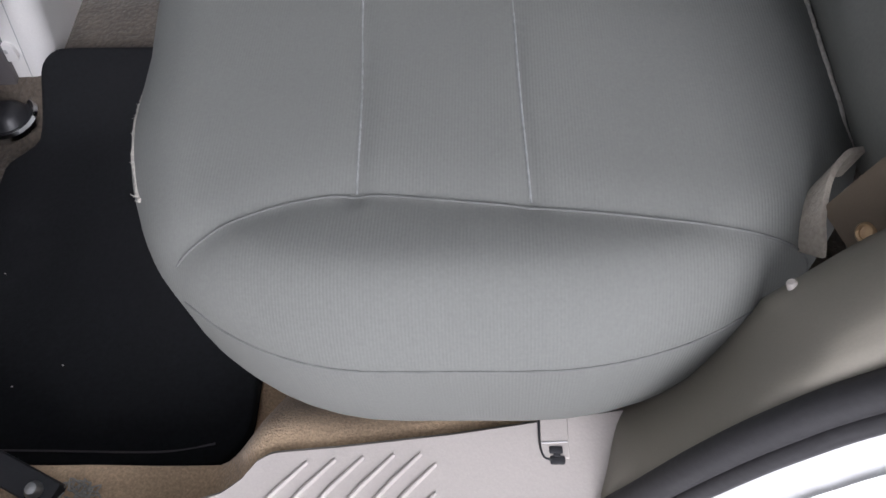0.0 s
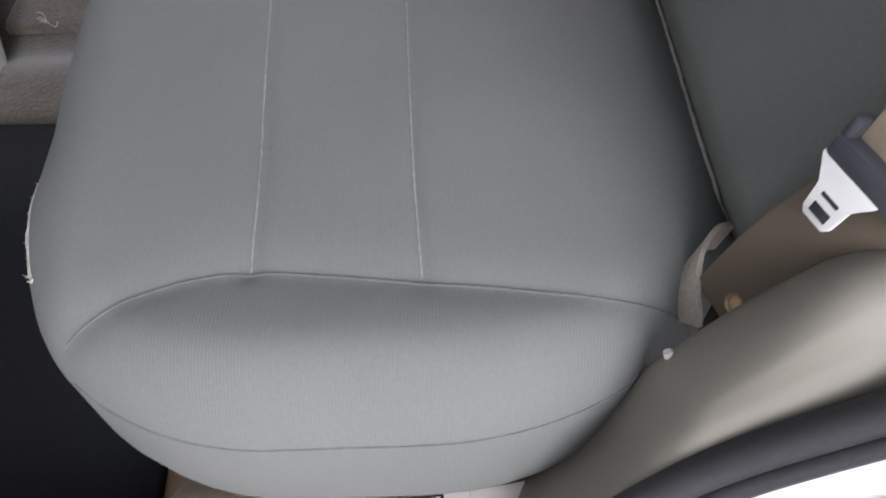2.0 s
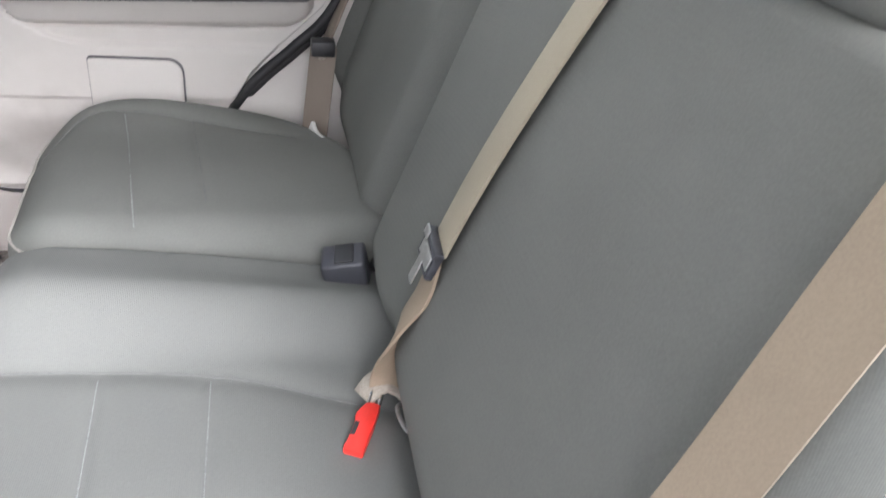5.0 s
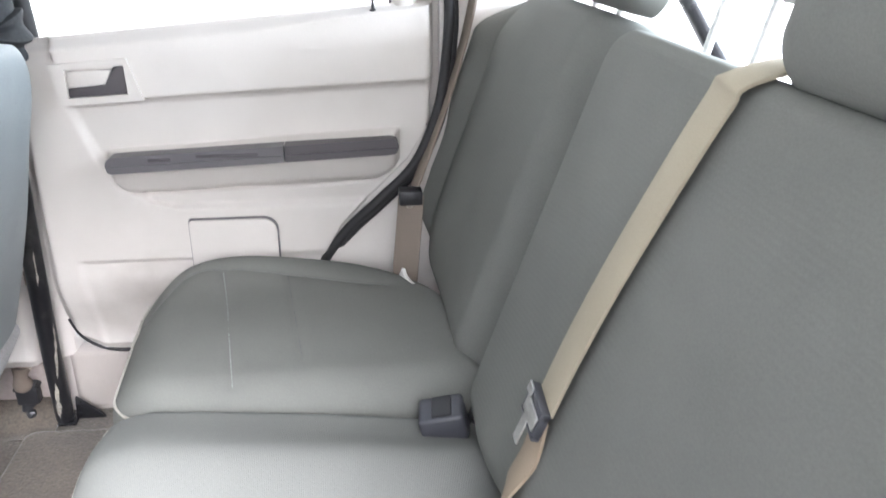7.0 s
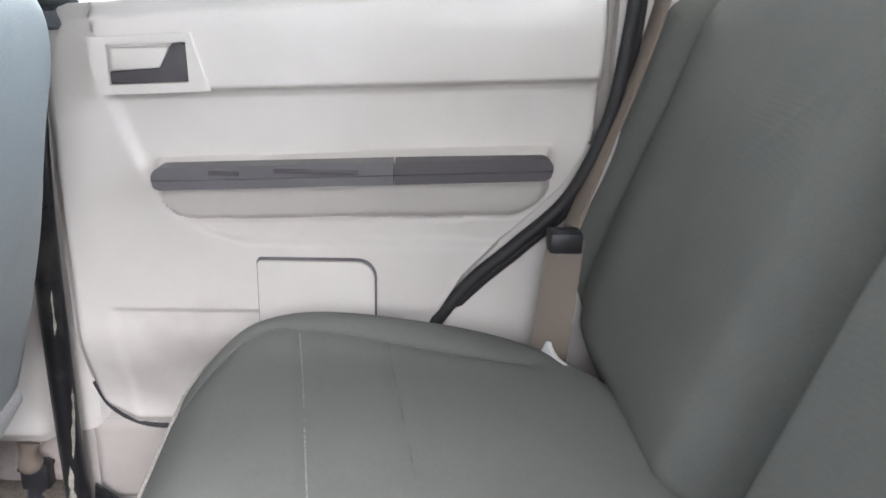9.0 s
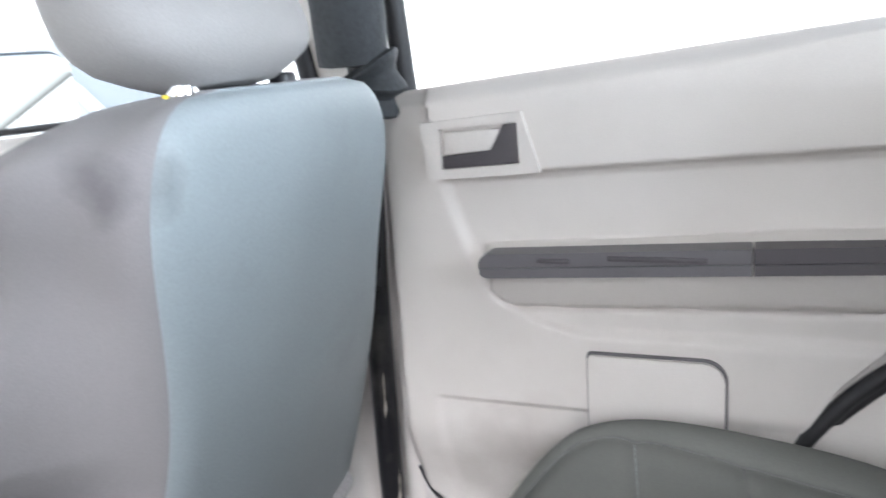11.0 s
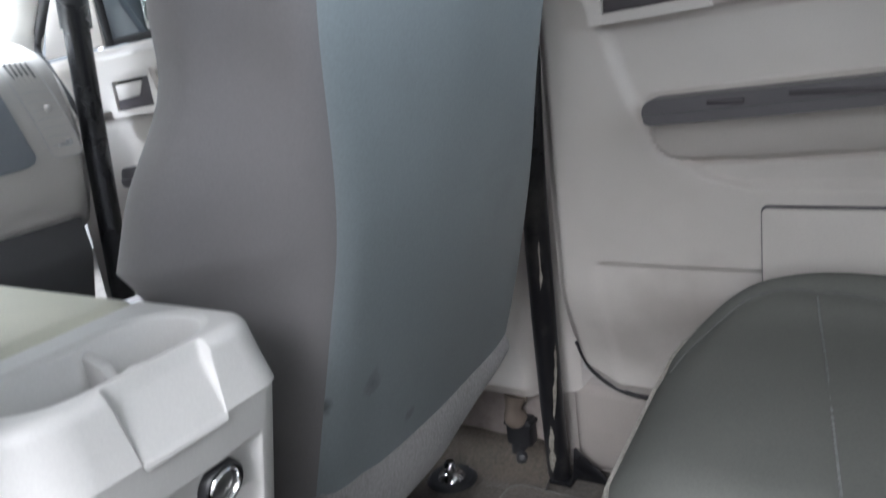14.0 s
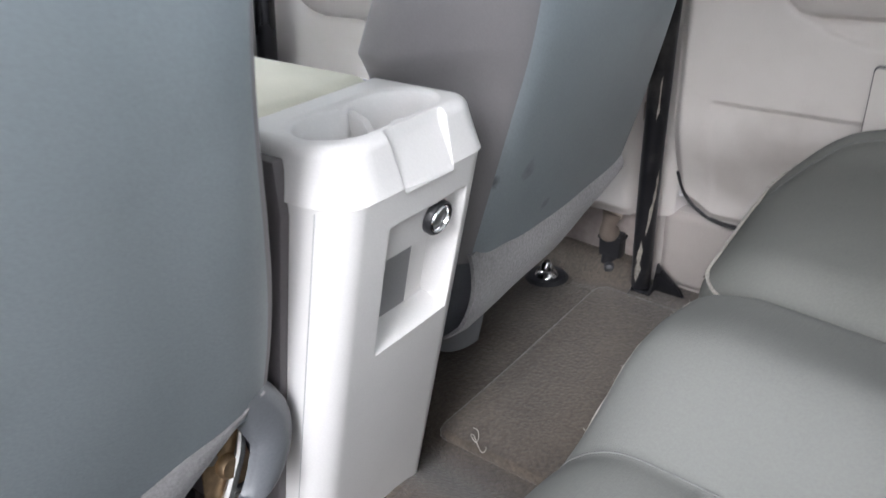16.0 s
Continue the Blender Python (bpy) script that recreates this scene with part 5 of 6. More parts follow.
# ---- front seats ----
def front_seat(yc, label, turn=1):
    t = thing("front_seat", (-0.45, yc, 0.0), label, "car seat", "front seats")
    top = 0.840
    def section(z):
        far = yc > 0
        s = np.clip((top - z) / (0.13 if far else 0.16), 0, 1)
        k = math.sqrt(max(0.0, 1 - (1 - s) ** 2.2))
        hw = (0.224 + (0.060 if far else 0.066) * step(z, 0.78, 0.34)) * (0.54 + 0.46 * k)
        if s < 0.02:
            hw *= 0.9
        wide = (0.144 + 0.060 * step(z, 0.54, 0.84)) if yc > 0 else (0.165 + 0.042 * step(z, 0.72, 0.36))
        ins = wide * (0.45 + 0.55 * k ** 0.6)
        outer = hw - 0.028 * step(z, 0.52, 0.74) * k
        out_ = outer * 0.90
        lo_, hi_ = (ins, out_) if yc > 0 else (out_, ins)
        wl, wh = (hw + 0.036 * step(z, 0.845, 0.80) - 0.053 * step(z, 0.82, 0.71) + 0.022 * step(z, 0.71, 0.62), outer) if yc > 0 else (outer, hw)
        if yc > 0:
            # the side is squeezed in where it stands beside the console
            wl = min(wl, yc - 0.127 + 0.16 * step(z, 0.545, 0.625))
        D = 0.165 * (0.25 + 0.75 * k)
        xr = -0.123 - 0.32 * (0.8 - z) - 0.035 * (1 - k)
        pts = [(xr - 0.004, -lo_), (xr + 0.006, -lo_ * 0.5), (xr + 0.009, 0), (xr + 0.006, hi_ * 0.5), (xr - 0.004, hi_), (xr - 0.055 * k - 0.01, hi_ * 0.45 + wh * 0.55), (xr - 0.72 * D, wh), (xr - D, wh * 0.82), (xr - D * 0.92, 0), (xr - D, -wl * 0.82), (xr - 0.72 * D, -wl), (xr - 0.055 * k - 0.01, -lo_ * 0.45 - wl * 0.55)]
        return [(p[0], yc + p[1], z) for p in smooth_line(pts, 6, True)]
    Z = list(np.linspace(0.30, 0.56, 14)) + [0.574, 0.580, 0.585, 0.590, 0.596, 0.604] + list(np.linspace(0.62, 0.70, 6)) + [0.70 + 0.1415 * math.sin(a) for a in np.linspace(0.12, math.pi / 2, 14)]
    S = np.array([section(z) for z in Z])
    cover = grid(np.concatenate([S[:, 24:], S[:, :1]], 1))
    body = part("backrest_cover", cover, SIDECLOTH, t, "mauve grey stained side cloth")
    panel = grid(S[:, 0:25])
    pan = part("back_panel", panel, PANEL, t, "blue grey vinyl back panel")
    cap = bmesh.new()
    cap.faces.new([cap.verts.new(p) for p in S[-1]])
    part("backrest_top", cap, SIDECLOTH, t)
    # one soft turn from the side cloth into the back panel
    whole = grid(S, cv=True)
    bmesh.ops.recalc_face_normals(whole, faces=whole.faces)
    whole.normal_update()
    turns = {tuple(round(c, 4) for c in v.co): v.normal.copy() for v in whole.verts}
    whole.free()
    for ob in (body, pan):
        ob.data.normals_split_custom_set_from_vertices([turns[tuple(round(c, 4) for c in v.co)] * (1 if v.normal.dot(turns[tuple(round(c, 4) for c in v.co)]) > 0 else -1) for v in ob.data.vertices])
    # lower flap that closes the back towards the floor
    rows = []
    inboard = -1 if yc > 0 else 1
    for y in np.linspace(-0.150 if yc > 0 else -0.205, 0.245, 26) * -inboard:
        col = []
        for s in np.linspace(0, 1, 10):
            sag = 0.010 * noise.noise(Vector((y * 9, s * 4, yc)))
            deep = 0.155 + 0.02 * math.sin(y * 9 + 1) - 0.22 * abs(y - 0.125 * inboard)
            deep = deep if yc > 0 else min(0.15, 0.010 + 0.95 * (0.205 - y))
            col.append((-0.279 - 0.05 * s * s + 0.012 * math.sin(s * 3.1) + sag * s, yc + y, 0.318 + 0.02 * y - deep * s))
        rows.append(col)
    bm = grid(rows)
    thicken(bm, (-0.006, 0, 0))
    part("lower_flap", bm, FLAP, t, "pale worn felt flap below the back panel")
    # seat cushion and frame
    c = Pad((-0.93, yc - 0.27), (-0.34, yc + 0.27), (0.10, 0.05, 0.05, 0.10), 0.06, 0.15, 0.01, m=Matrix.Translation((0, 0, 0.37)))
    part("cushion", c.mesh(140, 18), SIDECLOTH, t)
    part("seat_frame", box((-0.90, yc - 0.235, 0.10), (-0.47, yc + 0.235, 0.23), 0.015), DARK, t, "black seat frame")
    for s in (-0.21, 0.21):
        part("rail", box((-0.95, yc + s - 0.022, 0.005), (-0.50, yc + s + 0.022, 0.05), 0.005), DARK, t, "black steel seat rail")
        part("riser", box((-0.85, yc + s - 0.012, 0.04), (-0.52, yc + s + 0.012, 0.12), 0.004), DARK, t)
    # recliner covers on both sides
    for sgn in (-1, 1) if yc < 0 else (-1,):
        inner = sgn == inboard
        rows = []
        for k in np.linspace(0, 1, 22):
            if inner and yc < 0:
                # rounded shell that bulges towards the console
                w = radians(105 - 215 * k)
                ro = 0.036 + 0.012 * math.cos(w)
                o = (yc + 0.190 + ro * math.cos(w), 0.275 + 0.062 * math.sin(w) - 0.012 * k)
                i_ = (yc + 0.182 + 0.010 * math.cos(w) - 0.014 * abs(math.sin(w)), 0.268 + 0.040 * math.sin(w) - 0.016 * k)
                row = [(x_, i_[0] + (o[0] - i_[0]) * f, i_[1] + (o[1] - i_[1]) * f) for f, x_ in ((0, -0.288), (0.05, -0.284), (0.3, -0.276), (0.6, -0.274), (0.82, -0.277), (0.95, -0.284), (1.0, -0.294), (1.0, -0.32), (0.98, -0.36))]
            else:
                base = 0.082 if inner else 0.125
                rr = 0.012 + 0.050 * math.sin(math.pi * min(1, 0.12 + 0.80 * k)) ** 0.8
                wide = rr + (0.023 if inner else 0.0)
                row = [(-0.272 - 0.05 * k - rr * (1 - math.cos(w)) - 0.10 * max(0, w - 1.5), yc + sgn * (base + wide * math.sin(min(w, 1.571))), 0.352 - 0.215 * k) for w in np.linspace(0.0, 2.0, 12)]
            rows.append(row)
        bm = grid(rows)
        thicken(bm, (-0.003, -0.003 * sgn, 0))
        part("recliner_cover", bm, RECLINER, t, "blue grey plastic recliner cover")
    # headrest on two posts
    hy, hz = yc - 0.042, 0.843
    P = []
    for i in range(25):
        v = i / 24
        zz = hz + 0.231 * v
        wv = (0.5 * (1 - abs(2 * v - 1) ** (4.0 if v > 0.5 else 6.5)) ** 0.5) if 0 < v < 1 else (0.22 if v == 0 else 0.02)
        wide = 2 * wv * (0.123 - 0.014 * step(v, 0.2, 1.0))
        thick = 2 * wv * (0.062 - 0.012 * v)
        ring = []
        for q in range(36):
            a = 2 * math.pi * q / 36
            ca, sa = math.cos(a), math.sin(a)
            e = 2 / 3.4
            px = math.copysign(abs(ca) ** e, ca) * thick
            py = math.copysign(abs(sa) ** e, sa) * wide
            ring.append((-0.165 + px - 0.085 * v - (0.20 * math.sqrt((py + 0.020) ** 2 + 0.012 ** 2) * (0.4 + 0.6 * v) + 0.06 * max(0.0, abs(py) - 0.10)) * (1 if px > 0 else 0.6), hy - 0.014 + 0.022 * v + py, zz + 0.010 * px / 0.06 * float(1 - step(v, 0.0, 0.45))))
        P.append(ring)
    bm = grid(P, cv=True)
    bm.verts.ensure_lookup_table()
    bm.faces.new(bm.verts[:36])
    bm.faces.new(bm.verts[-36:])
    head = part("headrest", bm, HEADCLOTH, t, "grey padded headrest")
    for s in (-0.065, 0.070):
        part("post", tube([(-0.175, hy + s, 0.93), (-0.17, hy + s, 0.80)], 0.0055, 10), CHROME, head, "chrome headrest post")
        part("post_guide", lathe([(0.0, 0.013), (0.0105, 0.013), (0.012, 0.010), (0.012, -0.001), (0.016, -0.003), (0.016, -0.014), (0.0, -0.014)], (-0.168, hy + s, 0.837), (0.1, 0, 1), 18), CHROME if s < 0 else DARK, head, "bright post collar" if s < 0 else "black post collar")
    if yc > 0:
        part("tag", box((-0.168, hy - 0.088, 0.838), (-0.165, hy - 0.083, 0.841), 0.001), YELLOW, head, "small yellow tag")
    return t, S


front_seat(0.357, "grey front passenger seat with blue grey back panel and headrest")
front_seat(-0.325, "grey driver seat with slate blue vinyl back, beside the console")


def recliner_bracket():
    t = thing("recliner_bracket", (-0.315, -0.17, 0.17), "rusty brass-coloured recliner bracket under the driver seat", "bracket")
    part("plate", prism([(-0.185, 0.165), (-0.135, 0.160), (-0.122, 0.215), (-0.130, 0.275), (-0.175, 0.270)], "x", -0.318, -0.314, 0.0015), RUST, t)
    part("lever", tube([(-0.312, -0.178, 0.180), (-0.308, -0.160, 0.205), (-0.306, -0.140, 0.245), (-0.309, -0.130, 0.268)], [0.004, 0.006, 0.005, 0.004], 8), STEEL, t, "worn steel lever")
    part("pivot_bolt", lathe([(0.0, 0.008), (0.007, 0.008), (0.009, 0.004), (0.009, 0.0)], (-0.310, -0.172, 0.262), (1, -0.2, 0.1), 6), STEEL, t)
    part("pivot", lathe([(0.0, 0.010), (0.010, 0.010), (0.013, 0.006), (0.013, 0.0)], (-0.314, -0.152, 0.235), (1, 0, 0.1), 18), RUST, t)
    part("spring", tube([(-0.309, -0.152 + 0.018 * math.cos(a) * (0.4 + a / 22), 0.190 + 0.018 * math.sin(a) * (0.4 + a / 22)) for a in np.linspace(0, 12.5, 60)], 0.002, 6), STEEL, t, "steel clock spring")


recliner_bracket()


# ---- console between the seats ----
def console():
    t = thing("centre_console", (-0.33, 0.02, 0.0), "white plastic centre console with cup holders and rear pocket", "console")
    lean = -13.2
    a = radians(lean)
    # u along y, v up, w to the back of the car
    m = Matrix(((0, -math.sin(a) , math.cos(a), -0.307), (1, 0, 0, 0), (0, math.cos(a), math.sin(a), 0.0), (0, 0, 0, 1)))
    def pocket(u, v):
        r = np.minimum(np.minimum(u + 0.019, 0.092 - u), np.minimum(v - 0.332, 0.480 - v))
        deep = 0.008 + 0.024 * step(v, 0.437, 0.427)
        return -deep * step(r, -0.002, 0.006)
    c = Pad((-0.080, -0.085), (0.122, 0.570), (0.02, 0.02, 0.012, 0.012), 0.028, 0.15, 0.002, (), pocket, m, tuck=0.0)
    shell = c.mesh(420, 130)
    for q in shell.verts:
        # cut level under the cap
        over = max(0.0, q.co.z - 0.503)
        q.co.x -= 0.234 * over
        q.co.z -= over
    body = part("body", shell, CONSOLE, t)
    # back plate with the recess's shade put into its grey
    part("pocket_liner", box((-0.0135, 0.3375, -0.0340), (0.0560, 0.426, -0.0275), 0.0005, 1, m), POCKET, body, "grey pocket back, darkened for the recess shade")
    sx = m @ Vector((0.056, 0.458, -0.008))
    part("power_socket", lathe([(0.0, 0.002), (0.0145, 0.002), (0.0150, 0.0085), (0.0165, 0.0100), (0.0182, 0.0080), (0.0185, 0.0)], sx, (1, 0, -0.23), 30), DARK, t, "black power socket ring")
    part("socket_rim", lathe([(0.0118, 0.004), (0.0122, 0.0100), (0.0134, 0.0112), (0.0148, 0.0095), (0.0150, 0.004)], sx, (1, 0, -0.23), 30), CHROME, t, "chrome socket rim")
    part("socket_cap", lathe([(0.0, 0.0085), (0.006, 0.0080), (0.0105, 0.0060), (0.0120, 0.003)], sx, (1, 0, -0.23), 24), STEEL, t, "dull steel socket cap")
    # cap with cup holders; u along x, v along y
    def cups(u, v):
        d = np.hypot(u + 0.252, v - np.clip(v, -0.018, 0.058))
        waist = 0.006 * np.exp(-((v - 0.022) / 0.010) ** 2)
        h = -0.046 * step(d + waist, 0.0385, 0.0325) - 0.003 * step(d, 0.044, 0.037)
        return h - 0.042 * np.clip((u + 0.2045) / 0.0085, 0, 1) * step(np.abs(v - 0.026), 0.039, 0.033)
    cap = Pad((-0.330, -0.076), (-0.195, 0.116), (0.012, 0.042, 0.030, 0.012), 0.012, 0.050, 0.0, (), cups, Matrix.Translation((0, 0, 0.553)), tuck=0.0)
    top = cap.mesh(520, 120)
    for q in top.verts:
        # drafted skirt, wider at its foot
        down = max(0.0, 0.541 - q.co.z)
        q.co.y += 0.20 * down * float(step(q.co.y, 0.06, 0.10) - step(q.co.y, -0.05, -0.08))
        q.co.x += 0.22 * down * float(step(q.co.x, -0.215, -0.20))
    cp = part("cup_holder_cap", top, CONSOLE, t, "white moulded cup holder top")
    part("cup_divider", prism([(-0.292, 0.500), (-0.262, 0.500), (-0.256, 0.520), (-0.268, 0.538), (-0.292, 0.546)], "y", 0.030, 0.040, 0.003), CONSOLE, cp, "moulded fin between the cups")
    lid = Pad((-0.66, -0.085), (-0.334, 0.122), (0.03, 0.015, 0.015, 0.03), 0.02, 0.05, 0.006, m=Matrix.Translation((0, 0, 0.551)))
    part("armrest_lid", lid.mesh(160, 18), LID, t, "cream padded armrest lid")
    part("lid_box", prism([(-0.655, 0.02), (-0.365, 0.02), (-0.255, 0.488), (-0.655, 0.495)], "y", -0.078, 0.118, 0.006), CONSOLE, t)
    part("side_panel", prism([(-0.62, 0.03), (-0.350, 0.03), (-0.254, 0.49), (-0.254, 0.540), (-0.62, 0.540)], "y", -0.0895, -0.0775, 0.002), SIDE_PANEL, t, "dark grey side panel")
    part("front_tunnel", box((-1.25, -0.085, 0.02), (-0.66, 0.12, 0.36), 0.03), DASH_DARK, t, "dark forward console")
    tab = part("side_tab", prism(round_poly((-0.365, 0.078), (-0.323, 0.106), 0.008), "y", -0.0865, -0.078, 0.001), CONSOLE, t, "raised moulded tab")
    part("mark", box((-0.358, -0.0872, 0.092), (-0.332, -0.086, 0.098), 0.0004), CONSOLE_GREY, tab, "plain grey moulded mark")
    # side seam
    part("side_seam", tube([m @ Vector((-0.0800, v, -0.031)) for v in np.linspace(0.01, 0.505, 12)], 0.0007, 6), CONSOLE_GREY, body, "thin moulding seam")
    return t


console()


# ---- dashboard ----
def dashboard():
    t = thing("dashboard", (-1.2, 0.04, 0.3), "pale grey dashboard with a slate panel and side vent", "dashboard")
    prof = smooth_line([(-1.56, 0.72), (-1.45, 0.792), (-1.30, 0.800), (-1.17, 0.785), (-1.115, 0.745), (-1.095, 0.66), (-1.10, 0.57), (-1.125, 0.50), (-1.17, 0.465), (-1.40, 0.45)], 6)
    rows = []
    for y in np.linspace(-0.60, 0.625, 50):
        e = step(y, 0.585, 0.625)
        rows.append([(p[0] - 0.05 * e + 0.02 * math.sin((y + 0.6) * 5) * 0, y, p[1] - 0.03 * e) for p in prof])
    bm = grid(rows)
    thicken(bm, (-0.012, 0, -0.008))
    part("upper_shell", bm, DASH, t)
    part("end_cap", prism([(p[0] - 0.048, p[1] - 0.03) for p in prof], "y", 0.618, 0.630, 0.003), DASH, t)
    part("slate_panel", prism([(0.10, 0.570), (0.485, 0.583), (0.500, 0.588), (0.505, 0.600), (0.466, 0.735), (0.458, 0.745), (0.445, 0.748), (0.10, 0.754)], "x", -1.12, -1.084, 0.004), DASH_BLUE, t, "slate grey fascia panel")
    part("lower_glovebox", prism([(-1.40, 0.46), (-1.15, 0.475), (-1.14, 0.40), (-1.20, 0.22), (-1.42, 0.20)], "y", -0.58, 0.60, 0.012), DASH_DARK, t, "dark glovebox under the dashboard")
    pz = [(p[1], p[0]) for p in prof if p[0] > -1.19 and 0.49 < p[1] < 0.785]
    pz.sort()
    face = lambda z: float(np.interp(z, [q[0] for q in pz], [q[1] for q in pz]))
    left = lambda z: 0.492 + (0.765 - z) * 0.27
    rows = []
    for z in np.linspace(0.768, 0.588, 26):
        e = min(1.0, (0.768 - z) / 0.012, (z - 0.588) / 0.012)
        pull = 0.008 * (1 - math.sqrt(max(0.0, 1 - (1 - e) ** 2)))
        rows.append([(face(z) + 0.0015 + 0.0015 * math.sin(w * math.pi), left(z) + pull + w * (0.060 - 2 * pull), z) for w in np.linspace(0, 1, 8)])
    rim = [rows[0][k] for k in range(8)] + [r[-1] for r in rows[1:]] + rows[-1][-2::-1] + [r[0] for r in rows[-2:0:-1]]
    bm = grid(rows)
    thicken(bm, (-0.006, 0, 0))
    strip = part("side_strip", bm, DASH, t, "pale moulded strip with a side vent")
    # grey line round the strip draws the shadow of its groove
    part("strip_groove", tube([(x + 0.0004, y, z) for x, y, z in rim], 0.0010, 6, True), CONSOLE_GREY, strip, "thin grey line painting the groove's shadow")
    xv = face(0.738) + 0.004
    vent = prism([(0.507, 0.756), (0.547, 0.754), (0.558, 0.722), (0.516, 0.719)], "x", xv - 0.03, xv, 0.001)
    tilt = Matrix.Translation((xv, 0, 0.738)) @ Matrix.Rotation(radians(-14), 4, 'Y') @ Matrix.Translation((-xv, 0, -0.738))
    vent.transform(tilt)
    v = part("air_vent", vent, DASH_DARK, strip, "small side vent")
    for i in range(5):
        y = 0.509 + i * 0.0092
        bm = prism([(y + 0.009, 0.721), (y + 0.0135, 0.721), (y + 0.0045, 0.754), (y, 0.754)], "x", xv - 0.003, xv + 0.002, 0.0008)
        bm.transform(tilt)
        part("vent_slat", bm, DASH, v)
    for i in range(7):
        z = 0.703 - i * 0.0155
        y = left(z) + 0.008
        part("groove", tube(smooth_line([(face(z) + 0.0025, y, z), (face(z) + 0.0033, y + 0.016, z + 0.0015), (face(z) + 0.003, y + 0.044, z - 0.001)], 4), 0.0008, 6), CONSOLE_GREY, strip, "thin moulded groove")
    x0 = face(0.67)
    part("pull_tab", box((x0 - 0.01, 0.545, 0.668), (x0 + 0.011, 0.556, 0.680), 0.003), DASH, strip, "small pale tab")
    x0 = face(0.61)
    part("pull_tab", merged(box((x0 - 0.01, 0.552, 0.606), (x0 + 0.008, 0.578, 0.611), 0.002), box((x0 - 0.01, 0.568, 0.608), (x0 + 0.012, 0.577, 0.617), 0.003)), CONSOLE_GREY, strip, "small grey tab")
    return t


dashboard()


def sun_visor():
    t = thing("sun_visor", (-1.0, 0.38, 1.06), "folded-down pale sun visor with a covered vanity mirror", "sun visor")
    # faces the seats
    facing = Matrix(((0, 0, 1, -1.012), (1, 0, 0, 0), (0, 1, 0, 1.048), (0, 0, 0, 1)))
    v = Pad((0.17, 0.0), (0.598, 0.165), (0.02, 0.012, 0.03, 0.03), 0.008, 0.016, 0.0, m=facing)
    part("panel", v.mesh(120, 8), WHITE, t)
    part("mirror_cover", prism(round_poly((0.24, 1.090), (0.548, 1.182), 0.014), "x", -1.0105, -1.006, 0.002), WHITE, t, "pale vanity mirror cover")
    part("hinge_rod", tube([(-1.02, 0.60, 1.205), (-1.02, 0.17, 1.205)], 0.006, 8), STEEL, t)
    return t


sun_visor()


